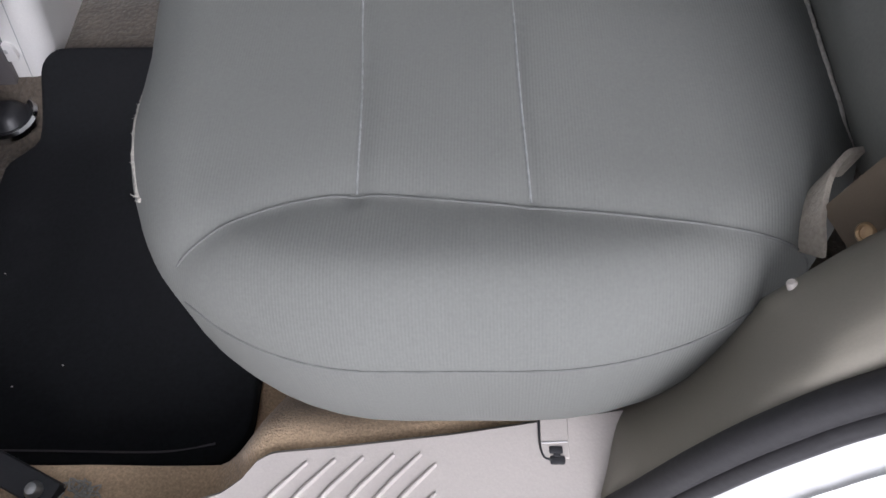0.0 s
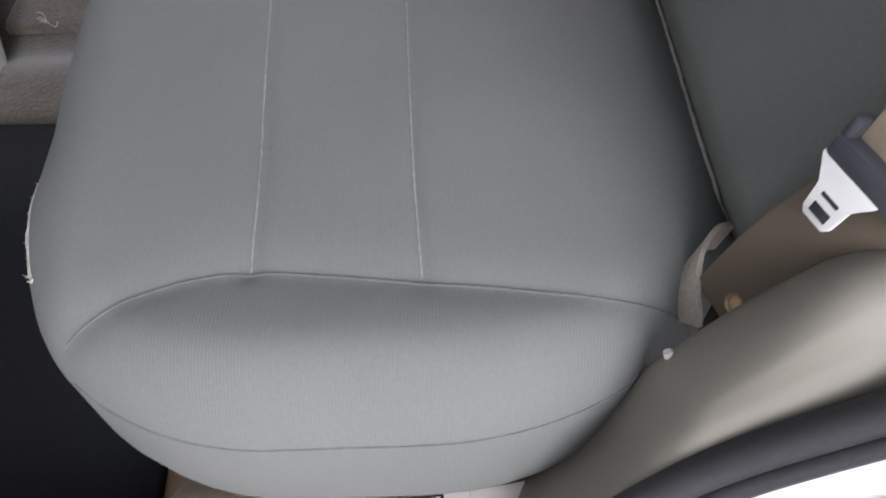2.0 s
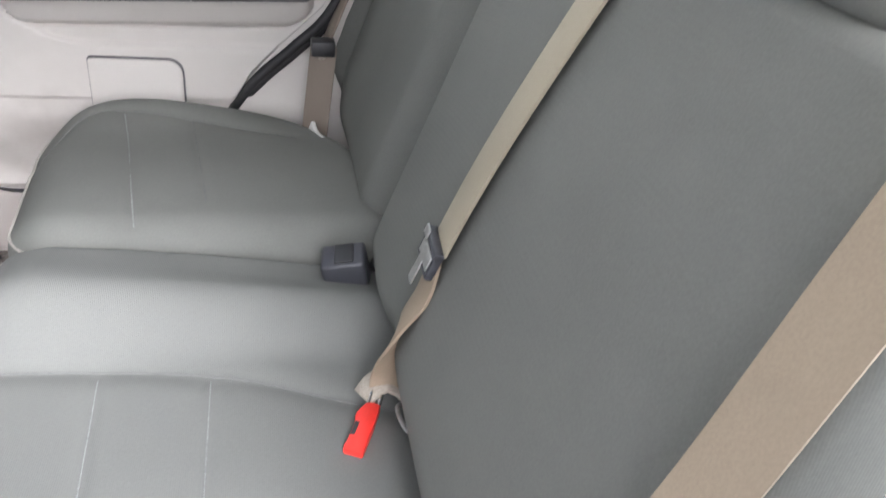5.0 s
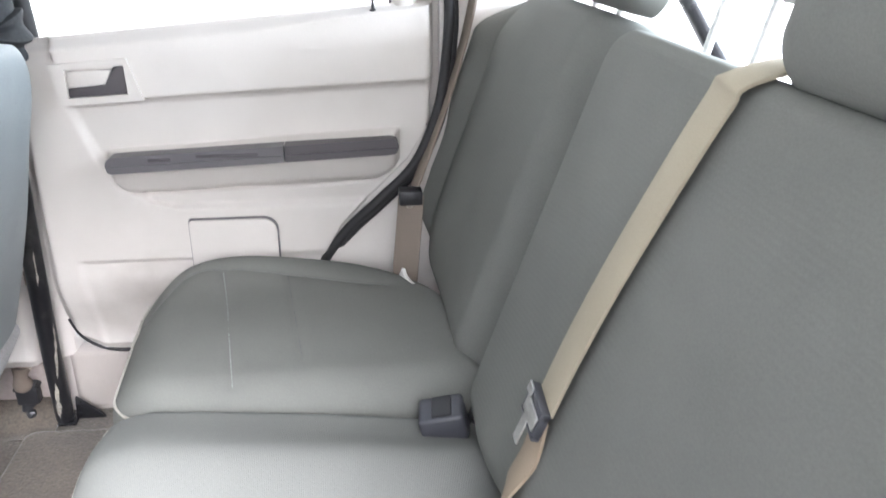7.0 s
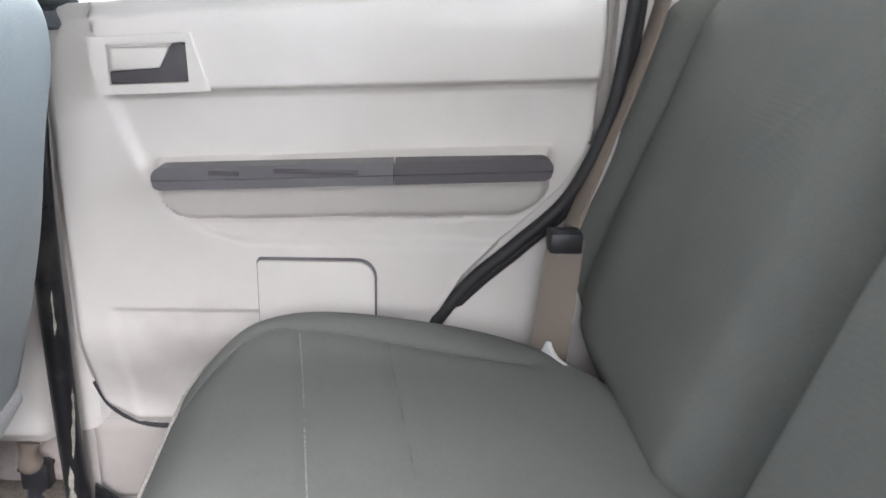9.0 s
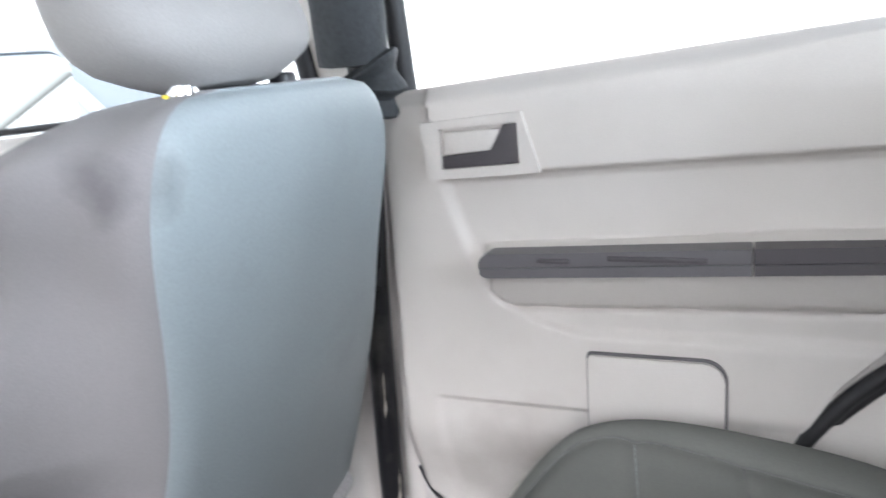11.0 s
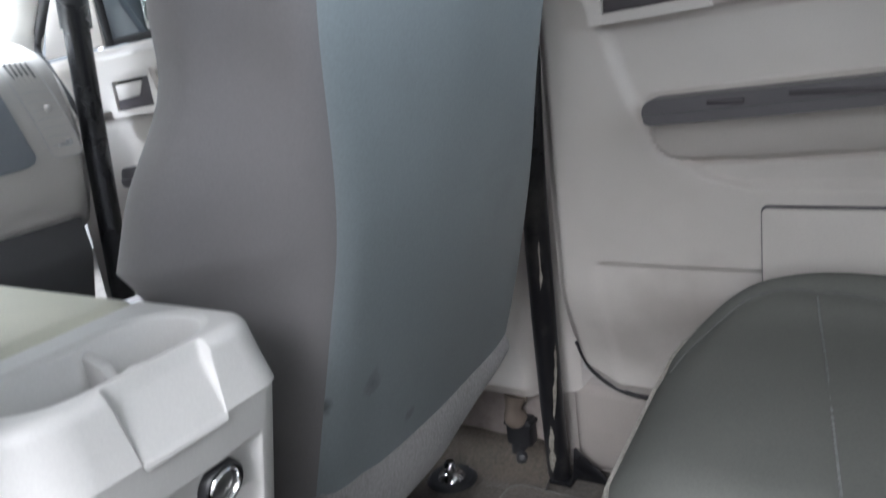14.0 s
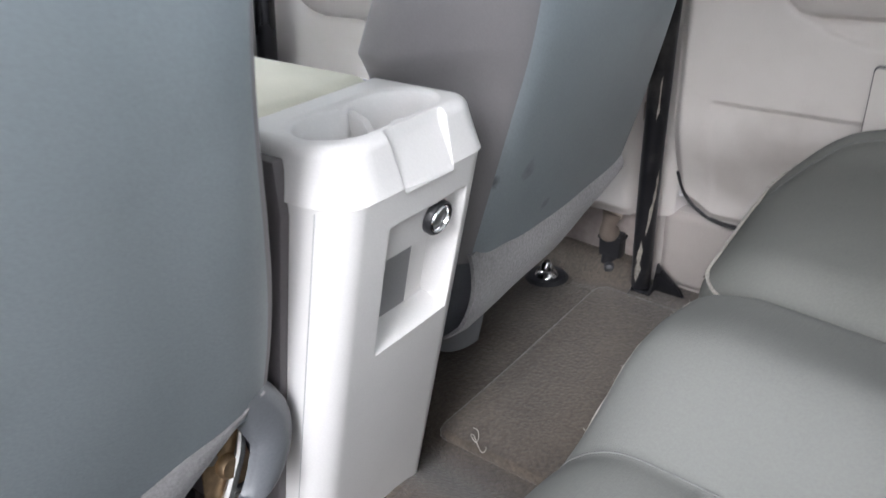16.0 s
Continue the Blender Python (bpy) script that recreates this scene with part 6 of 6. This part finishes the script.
# ---- roll cage ----
def roll_cage():
    t = thing("roll_cage", (-0.6, 0.65, 0.0), "black tubular roll cage wrapped in dark foam", "roll cage")
    # front hoop
    a = [(-1.168, 0.635, 0.03), (-1.140, 0.64, 0.40), (-1.080, 0.64, 0.85), (-1.038, 0.64, 1.00), (-0.94, 0.625, 1.165)]
    part("front_bar", tube(smooth_line(a, 6), 0.0225, 16), PIPE, t, "glossy black front bar")
    part("bar_foot", box((-1.25, 0.58, 0.0), (-1.12, 0.70, 0.075), 0.006), PIPE, t)
    part("bar_joint", tube([(-1.087, 0.64, 0.80), (-1.076, 0.64, 0.87)], 0.027, 16), PIPE, t)
    # wrapped sleeves of foam, each one a piece
    def sleeve(pts, r, nm="foam_sleeve"):
        line = smooth_line(pts, 8)
        k = len(line)
        rs = [r * (0.90 + 0.10 * min(1, 4 * min(i, k - 1 - i) / k)) * (1 + 0.04 * noise.noise(Vector(line[i]) * 9)) for i in range(k)]
        line = [line[0] + (line[0] - line[1]) * 0.25] + list(line) + [line[-1] + (line[-1] - line[-2]) * 0.25]
        rs = [rs[0] * 0.72] + rs + [rs[-1] * 0.72]
        return part(nm, tube(line, rs, 20, wob=0.05), FOAM, t)
    sleeve([(-1.037, 0.64, 1.010), (-1.010, 0.636, 1.055), (-1.003, 0.635, 1.065)], 0.052)
    sleeve([(-1.018, 0.636, 1.035), (-0.975, 0.63, 1.10), (-0.952, 0.626, 1.14)], 0.052)
    sleeve([(-0.965, 0.628, 1.11), (-0.925, 0.615, 1.18), (-0.88, 0.60, 1.215)], 0.055)
    # cross bar over the screen and side rail over the doors
    part("cross_bar", tube([(-0.86, 0.60, 1.20), (-0.80, 0.45, 1.215), (-0.80, -0.55, 1.215)], 0.02, 12), PIPE, t)
    sleeve([(-0.835, 0.535, 1.218), (-0.80, 0.42, 1.224), (-0.80, 0.25, 1.226)], 0.045)
    sleeve([(-0.80, 0.24, 1.226), (-0.80, 0.0, 1.228), (-0.80, -0.3, 1.226)], 0.045)
    part("side_rail", tube([(-0.86, 0.60, 1.20), (-0.74, 0.54, 1.214), (-0.6, 0.53, 1.22), (-0.45, 0.53, 1.22), (-0.28, 0.61, 1.215)], 0.02, 12), PIPE, t)
    sleeve([(-0.80, 0.55, 1.205), (-0.62, 0.53, 1.220), (-0.47, 0.53, 1.222)], 0.043)
    sleeve([(-0.46, 0.53, 1.222), (-0.40, 0.54, 1.222), (-0.30, 0.58, 1.220)], 0.043)
    # main hoop beside the passenger seat
    b = [(-0.290, 0.750, 0.005), (-0.281, 0.730, 0.25), (-0.262, 0.703, 0.55), (-0.236, 0.675, 0.80), (-0.232, 0.648, 0.95), (-0.262, 0.635, 1.18)]
    core = smooth_line(b, 6)
    bar = part("main_bar", tube(core, 0.0185, 16), PIPE_SCUFFED, t, "scratched black main bar")

    def scratch(z0, z1, a0, a1, half, seed):
        zs = [p[2] for p in core]
        rows = []
        for k in np.linspace(0, 1, 30):
            z = z0 + (z1 - z0) * k
            c = [float(np.interp(z, zs, [p[i] for p in core])) for i in (0, 1)]
            mid = a0 + (a1 - a0) * k + 7 * noise.noise(Vector((z * 40, seed, 0)))
            h = half * min(1, 6 * min(k, 1 - k) + 0.05) * (0.65 + 0.7 * noise.noise(Vector((z * 70, seed, 5))))
            rows.append([(c[0] + 0.0190 * math.cos(radians(mid + h * f)), c[1] + 0.0190 * math.sin(radians(mid + h * f)), z) for f in (-1, -0.5, 0, 0.5, 1)])
        part("scratch", grid(rows), BARE, bar, "pale scraped metal")

    scratch(0.255, 0.125, -18, -58, 11, 1.5)
    scratch(0.112, 0.022, -80, -96, 20, 4.2)
    scratch(0.42, 0.345, -60, -66, 6, 7.7)
    part("bar_foot", box((-0.304, 0.730, 0.0), (-0.262, 0.772, 0.008), 0.003), PIPE, t)
    part("bar_brace", prism([(-0.268, 0.004), (-0.205, 0.004), (-0.215, 0.018), (-0.262, 0.060)], "y", 0.750, 0.758, 0.002), PIPE, t)
    s = sleeve([(-0.240, 0.660, 0.850), (-0.241, 0.658, 0.95), (-0.252, 0.650, 1.12), (-0.262, 0.645, 1.20)], 0.047)
    slit = smooth_line([(-0.1985, 0.654, 0.925), (-0.196, 0.654, 0.955), (-0.197, 0.653, 0.985), (-0.197, 0.653, 1.015), (-0.201, 0.650, 1.045), (-0.206, 0.647, 1.075)], 8)
    part("foam_slit", tube(slit, [0.002 + 0.0045 * abs(noise.noise(Vector(p) * 60)) + 0.002 * (1 if 6 < i < 34 else 0) for i, p in enumerate(slit)], 8), PIPE, s, "torn slit in the foam")
    part("foam_flap", tube([(p[0] + 0.004, p[1] + 0.012, p[2]) for p in slit], [0.003 + 0.004 * abs(noise.noise(Vector(p) * 45)) for p in slit], 8), FOAM, s, "loose torn foam lip")
    part("foam_wrap", tube(smooth_line([(-0.232, 0.672, 0.795), (-0.222, 0.670, 0.818), (-0.218, 0.668, 0.836), (-0.224, 0.664, 0.852)], 6), [0.034 + 0.006 * math.sin(i * 0.9) for i in range(19)], 20, wob=0.14), FOAM, t, "crumpled foam wrap at the joint")
    part("rear_stay", tube([(0.74, 0.60, 1.18), (0.89, 0.60, 0.959), (0.985, 0.60, 0.82), (1.20, 0.60, 0.50)], 0.019, 12), PIPE, t)
    part("cross_bar", tube([(-0.262, 0.635, 1.19), (-0.265, 0.40, 1.215), (-0.265, -0.50, 1.215)], 0.02, 12), PIPE, t)
    return t


roll_cage()


# ---- small things on the floor ----
def floor_mat():
    t = thing("floor_mat", (-0.15, -0.35, 0.0), "black rubber-backed mat in the rear footwell", "floor mat")
    p = Pad((-0.335, -0.585), (0.030, -0.066), (0.02, 0.05, 0.03, 0.030), 0.006, 0.018, 0.0, [([(-0.33, -0.555), (0.0, -0.555), (0.02, -0.53)], 0.003, 0.006)], lambda u, v: 0.003 * np.sin(u * 17) * np.cos(v * 11) + hump(v), Matrix.Translation((0, 0, 0.027)), bend=lambda u, v: 0.034 * step(v, -0.215, -0.170) * step(u, -0.20, -0.33))
    part("mat", p.mesh(200, 24), MATBLACK, t)
    part("stitched_border", tube(smooth_line([p.place(u, v) for u, v in ((-0.325, -0.568), (-0.20, -0.568), (-0.06, -0.568), (-0.005, -0.560))], 6), 0.0012, 6), STRIP_DARK, t, "grey stitched border line")
    random.seed(4)
    part("lint", merged(*[box((x, y, 0.0315), (x + 0.0022, y + 0.0016, 0.0328), 0.0004, 1) for x, y in [(random.uniform(-0.3, 0.0), random.uniform(-0.55, -0.1)) for _ in range(4)]]), PIPING, t, "pale lint flecks", True, "stuff")
    return t


def carpet_mat():
    t = thing("floor_mat", (-0.15, 0.45, 0.0), "brown carpet mat lying in the far footwell", "floor mat")
    p = Pad((-0.345, 0.195), (0.05, 0.69), (0.02, 0.03, 0.03, 0.03), 0.008, 0.016, 0.0, (), lambda u, v: 0.003 * np.sin(u * 15 + 1) * np.cos(v * 9), Matrix.Translation((0, 0, 0.022)))
    part("mat", p.mesh(180, 22), CARPET, t)
    th = [(-0.295 + 0.013 * math.sin(i * 0.7) + 0.0025 * i, 0.215 + 0.008 * math.cos(i * 0.9) - 0.0015 * i, 0.028 + 0.003 * math.sin(i * 1.7)) for i in range(14)]
    part("loose_thread", tube(smooth_line(th, 4), 0.0007, 5), PIPING, t, "pale loose thread")
    return t


def carpet_patch():
    t = thing("carpet_edge", (0.15, -0.53, 0.0), "sandy worn carpet strip between mat and sill", "carpet")
    X = np.linspace(-0.5, 0.42, 130)
    rows = [[(x, y, 0.008 + 0.003 * noise.noise(Vector((x * 20, y * 20, 3))) + (0.100 + 0.048 * step(x, 0.03, 0.085)) * step(y, -0.582 + 0.142 * step(x, 0.03, 0.09), max(-0.606, sill_edge(x) + 0.003))) for y in np.linspace(-0.72, -0.42, 50)] for x in X]
    bm = grid(rows)
    thicken(bm, (0, 0, -0.004))
    part("strip", bm, CARPET_PALE, t)
    return t


def seat_bolt(p, label):
    t = thing("seat_bolt", p, label, "bolt", "seat rail bolts")
    part("washer", lathe([(0.0, 0.006), (0.036, 0.006), (0.042, 0.0)], p, (0, 0, 1), 24), DARK, t)
    part("head", lathe([(0.0, 0.034), (0.007, 0.034), (0.012, 0.028), (0.013, 0.016), (0.020, 0.012), (0.024, 0.004)], p, (0, 0, 1), 24), CHROME, t, "chrome domed head")
    return t


def rail_end(p):
    t = thing("rail_end_cap", p, "black seat rail end with a round bolt and chrome rim", "rail cap")
    part("cap", lathe([(0.0, 0.026), (0.014, 0.024), (0.022, 0.016), (0.026, 0.008), (0.034, 0.008), (0.036, 0.0)], p, (0, 0, 1), 26), DARK, t)
    part("rim", lathe([(0.030, 0.009), (0.034, 0.011), (0.038, 0.008), (0.038, 0.0)], p, (0, 0, 1), 26), CHROME, t, "chrome rim")
    return t


def belt_anchor():
    t = thing("belt_anchor", (-0.355, 0.775, 0.02), "black belt anchor with grimy white webbing at the pillar foot", "belt anchor")
    part("clip", merged(box((-0.386, 0.758, 0.040), (-0.340, 0.786, 0.090), 0.006), box((-0.388, 0.756, 0.076), (-0.338, 0.788, 0.084), 0.003)), DARK, t)
    part("tongue", tube(smooth_line([(-0.365, 0.772, 0.042), (-0.366, 0.770, 0.020), (-0.360, 0.772, 0.004)], 4), 0.017, 12, flat=0.7), DARK, t, "dark anchor tongue")
    part("fold", tube(smooth_line([(-0.366, 0.766, 0.084), (-0.365, 0.756, 0.108), (-0.360, 0.760, 0.136)], 5), [0.0165 + 0.003 * math.sin(i * 0.8) for i in range(11)], 14), WEB_TAUPE, t, "folded pale webbing")
    part("webbing", ribbon(smooth_line([(-0.360, 0.758, 0.13), (-0.352, 0.754, 0.18), (-0.340, 0.750, 0.26), (-0.325, 0.750, 0.36)], 5), (1, 0, 0), 0.040), FELT, t, "grimy pale webbing")
    part("foot_bolt", lathe([(0.0, 0.012), (0.008, 0.010), (0.012, 0.0)], (-0.358, 0.756, 0.020), (0.3, -1, 0.3), 14), DARK, t, "dark bolt")
    return t


def sill_clip():
    t = thing("sill_clip", (0.317, -0.605, 0.166), "small open trim clip on the scuff plate", "trim clip")
    part("recess", box((0.3055, -0.6135, 0.1620), (0.3275, -0.578, 0.1662), 0.0008, 1), SILL, t)
    # the shadow along the clip's left edge, drawn as a dark line
    part("rim", tube(smooth_line([(0.3048, -0.580, 0.1662), (0.3052, -0.602, 0.1662), (0.3082, -0.6125, 0.1662), (0.3150, -0.6145, 0.1662)], 4), 0.0009, 6), DARK, t, "dark line painting the shadow at the clip edge")
    part("ledge", tube([(0.3065, -0.6015, 0.1664), (0.3265, -0.6005, 0.1664)], 0.0007, 6), CONSOLE_GREY, t)
    part("hole", merged(box((0.3120, -0.6100, 0.1655), (0.3225, -0.6040, 0.1668), 0.0012, 2), box((0.3150, -0.6125, 0.1655), (0.3205, -0.6090, 0.1667), 0.0006, 1), box((0.3125, -0.6180, 0.1655), (0.3240, -0.6115, 0.1668), 0.0014, 2)), DARK, t, "dark keyhole slot")
    return t


def trim_screw():
    t = thing("trim_screw", (0.452, -0.556, 0.352), "white plastic screw cap on the wheel arch trim", "screw")
    part("cap", lathe([(0.0, 0.003), (0.0022, 0.003), (0.0034, 0.0015), (0.0034, -0.004)], (0.449, -0.560, 0.3435), (-0.4, 0.2, 0.9), 16), SILL, t)
    return t


def carpet_upturn():
    rows = [[(x, y, 0.001 + 0.042 * step(y, 0.705, 0.80) + 0.004 * noise.noise(Vector((x * 18, y * 25, 2)))) for y in np.linspace(0.69, 0.788, 14)] for x in np.linspace(-0.62, -0.30, 40)]
    bm = grid(rows)
    thicken(bm, (0, 0, -0.006))
    setting("carpet_upturn", bm, CARPET, "dirty brown carpet turned up at the door sill", "carpet")


carpet_upturn()
floor_mat()
carpet_mat()
carpet_patch()
seat_bolt((-0.451, 0.678, 0.008), "chrome seat rail bolt on the carpet")
rail_end((-0.353, -0.134, 0.020))
belt_anchor()


def near_rail_foot():
    t = thing("rail_bracket", (-0.16, -0.605, 0.105), "black seat rail bracket on the carpet beside the sill", "bracket")
    m = Matrix.Translation((-0.165, -0.606, 0.112)) @ pose(0, 0, 0, 0, 0, -24)
    part("arm", box((-0.075, -0.013, -0.010), (0.070, 0.013, 0.008), 0.005, 2, m), DARK, t)
    part("bolt", lathe([(0.0, 0.010), (0.005, 0.009), (0.008, 0.004), (0.008, 0.0)], m @ Vector((0.052, -0.002, 0.006)), (0, 0, 1), 14), STEEL, t)


def lint_clump():
    t = thing("lint_clump", (-0.082, -0.630, 0.106), "small pale tangle of lint on the sandy carpet", "debris")
    random.seed(11)
    strands = []
    for _ in range(22):
        p = Vector((-0.082 + random.uniform(-0.012, 0.012), -0.629 + random.uniform(-0.008, 0.008), 0.108 + random.uniform(0, 0.004)))
        pts = [p + Vector((random.uniform(-0.008, 0.008), random.uniform(-0.006, 0.006), random.uniform(-0.001, 0.005))) for _ in range(4)]
        strands.append(tube(smooth_line(pts, 3), 0.0008, 5))
    part("tangle", merged(*strands), PIPING, t, "", True, "stuff")


lint_clump()
near_rail_foot()
sill_clip()
trim_screw()


# ---- outside ----
def parked_car(origin, turn, paint, label, tall=1.0):
    """A saloon: closed lower body, dark greenhouse, painted roof and pillars, wheels."""
    t = thing("parked_car", origin, label, "car", "parked cars")
    m = Matrix.Translation(origin) @ pose(0, 0, 0, 0, 0, turn) @ Matrix.Diagonal((1, 1, tall, 1))

    def loft(rows):
        bm = grid(rows)
        k = len(rows[0])
        bm.verts.ensure_lookup_table()
        bm.faces.new(bm.verts[:k])
        bm.faces.new(bm.verts[-k:])
        bm.transform(m)
        return bm

    stations = [(-2.25, 0.60, 0.60), (-2.12, 0.74, 0.68), (-1.8, 0.82, 0.78), (-1.2, 0.86, 0.88), (-0.9, 0.87, 0.93), (0.0, 0.88, 0.95), (1.0, 0.88, 0.97), (1.6, 0.86, 0.98), (2.0, 0.80, 0.95), (2.2, 0.70, 0.88), (2.28, 0.60, 0.70)]
    part("body", loft([[(x, -w, 0.24), (x, -w * 1.02, 0.52), (x, -w, z * 0.86), (x, -w * 0.88, z), (x, 0, z + 0.03), (x, w * 0.88, z), (x, w, z * 0.86), (x, w * 1.02, 0.52), (x, w, 0.24)] for x, w, z in stations]), paint, t)
    cabin = [(-0.98, 0.72, 0.96), (-0.70, 0.68, 1.16), (-0.32, 0.62, 1.38), (0.1, 0.61, 1.43), (0.6, 0.61, 1.43), (1.0, 0.60, 1.36), (1.4, 0.62, 1.18), (1.74, 0.66, 0.99)]
    part("cabin_glass", loft([[(x, -0.76, 0.93), (x, -0.5 * (0.76 + w), 0.5 * (0.93 + z)), (x, -w, z), (x, 0, z + 0.02), (x, w, z), (x, 0.5 * (0.76 + w), 0.5 * (0.93 + z)), (x, 0.76, 0.93)] for x, w, z in cabin]), TINT, t, "grey reflecting windows")
    top = [(-0.42, 0.63, 1.345), (-0.30, 0.635, 1.41), (0.1, 0.64, 1.458), (0.6, 0.64, 1.455), (0.95, 0.635, 1.405), (1.2, 0.65, 1.31), (1.5, 0.68, 1.16), (1.76, 0.70, 1.02)]
    part("roof", loft([[(x, -w * 1.03, z - 0.09), (x, -w * 0.97, z), (x, 0, z + 0.035), (x, w * 0.97, z), (x, w * 1.03, z - 0.09)] for x, w, z in top]), paint, t)
    for q in (-1, 1):
        for line in ([(-0.98, 0.765, 0.95), (-0.66, 0.70, 1.20), (-0.36, 0.635, 1.36)], [(0.22, 0.77, 0.94), (0.22, 0.70, 1.18), (0.22, 0.635, 1.42)]):
            bm = tube([(a, q * b, c) for a, b, c in line], 0.032, 8)
            bm.transform(m)
            part("window_pillar", bm, paint, t)
    for x in (-1.35, 1.35):
        for q in (-1, 1):
            bm = lathe([(0.0, 0.02), (0.20, 0.02), (0.22, 0.0), (0.33, 0.0), (0.34, -0.03), (0.34, -0.18), (0.0, -0.18)], (x, q * 0.87, 0.34), (0, q, 0), 24)
            bm.transform(m)
            part("wheel", bm, RUBBER, t, "black tyre and dark wheel")
    bm = tube([(0.63, 0.0, 1.36), (0.585, 0.0, 1.42), (0.07, 0.0, 1.80)], [0.020, 0.008, 0.004], 6)
    bm.transform(m)
    part("aerial", bm, DARK, t, "thin roof aerial")
    return t


parked_car((-3.3, 3.1, -0.47), 186, PAINT_SILVER, "silver grey saloon parked alongside in the yard", 1.07)
parked_car((-7.2, 3.15, -0.47), 86, PAINT_BLUE, "light blue car parked ahead of the windscreen", 1.16)


def far_wall():
    t = thing("yard_wall", (-3, 13.5, -0.47), "long white rendered wall with a ledge and columns", "building")
    part("wall", box((-11.4, 13.5, -0.47), (14, 13.9, 6.5), 0.02), WALLPAINT, t, "", False)
    part("ledge", box((-10.9, 13.38, 3.5), (14, 13.52, 3.56), 0.01), WALLPAINT, t, "", False)


far_wall()
w2 = thing("yard_building", (-11, -2, -0.47), "white building front ahead with pale columns", "building")
part("wall", box((-11.4, -9, -0.47), (-11.0, 13.4, 6.5), 0.02), WALLPAINT, w2, "", False)
for yy in (-4, -1, 2, 5):
    part("column", box((-11.02, yy, -0.47), (-10.7, yy + 0.3, 4.6), 0.02), WALLPAINT, w2, "", False)
for yy in (5.9, 6.35, 6.62, 8.4):
    part("mullion", box((-11.0, yy, -0.47), (-10.94, yy + 0.06, 3.2), 0.005), BEAM, w2, "thin grey window post", False)
part("hand_rail", box((-10.96, 2.0, 1.76), (-10.90, 6.35, 1.83), 0.005), RAIL_GREEN, w2, "grey green rail", False)
part("beam", box((-11.0, 6.8, 3.30), (-10.95, 13.4, 3.36), 0.005), BEAM, w2, "thin grey beam along the wall", False)
part("beam", box((-11.0, 8.6, 2.95), (-10.95, 11.6, 2.99), 0.005), BEAM, w2, "", False)
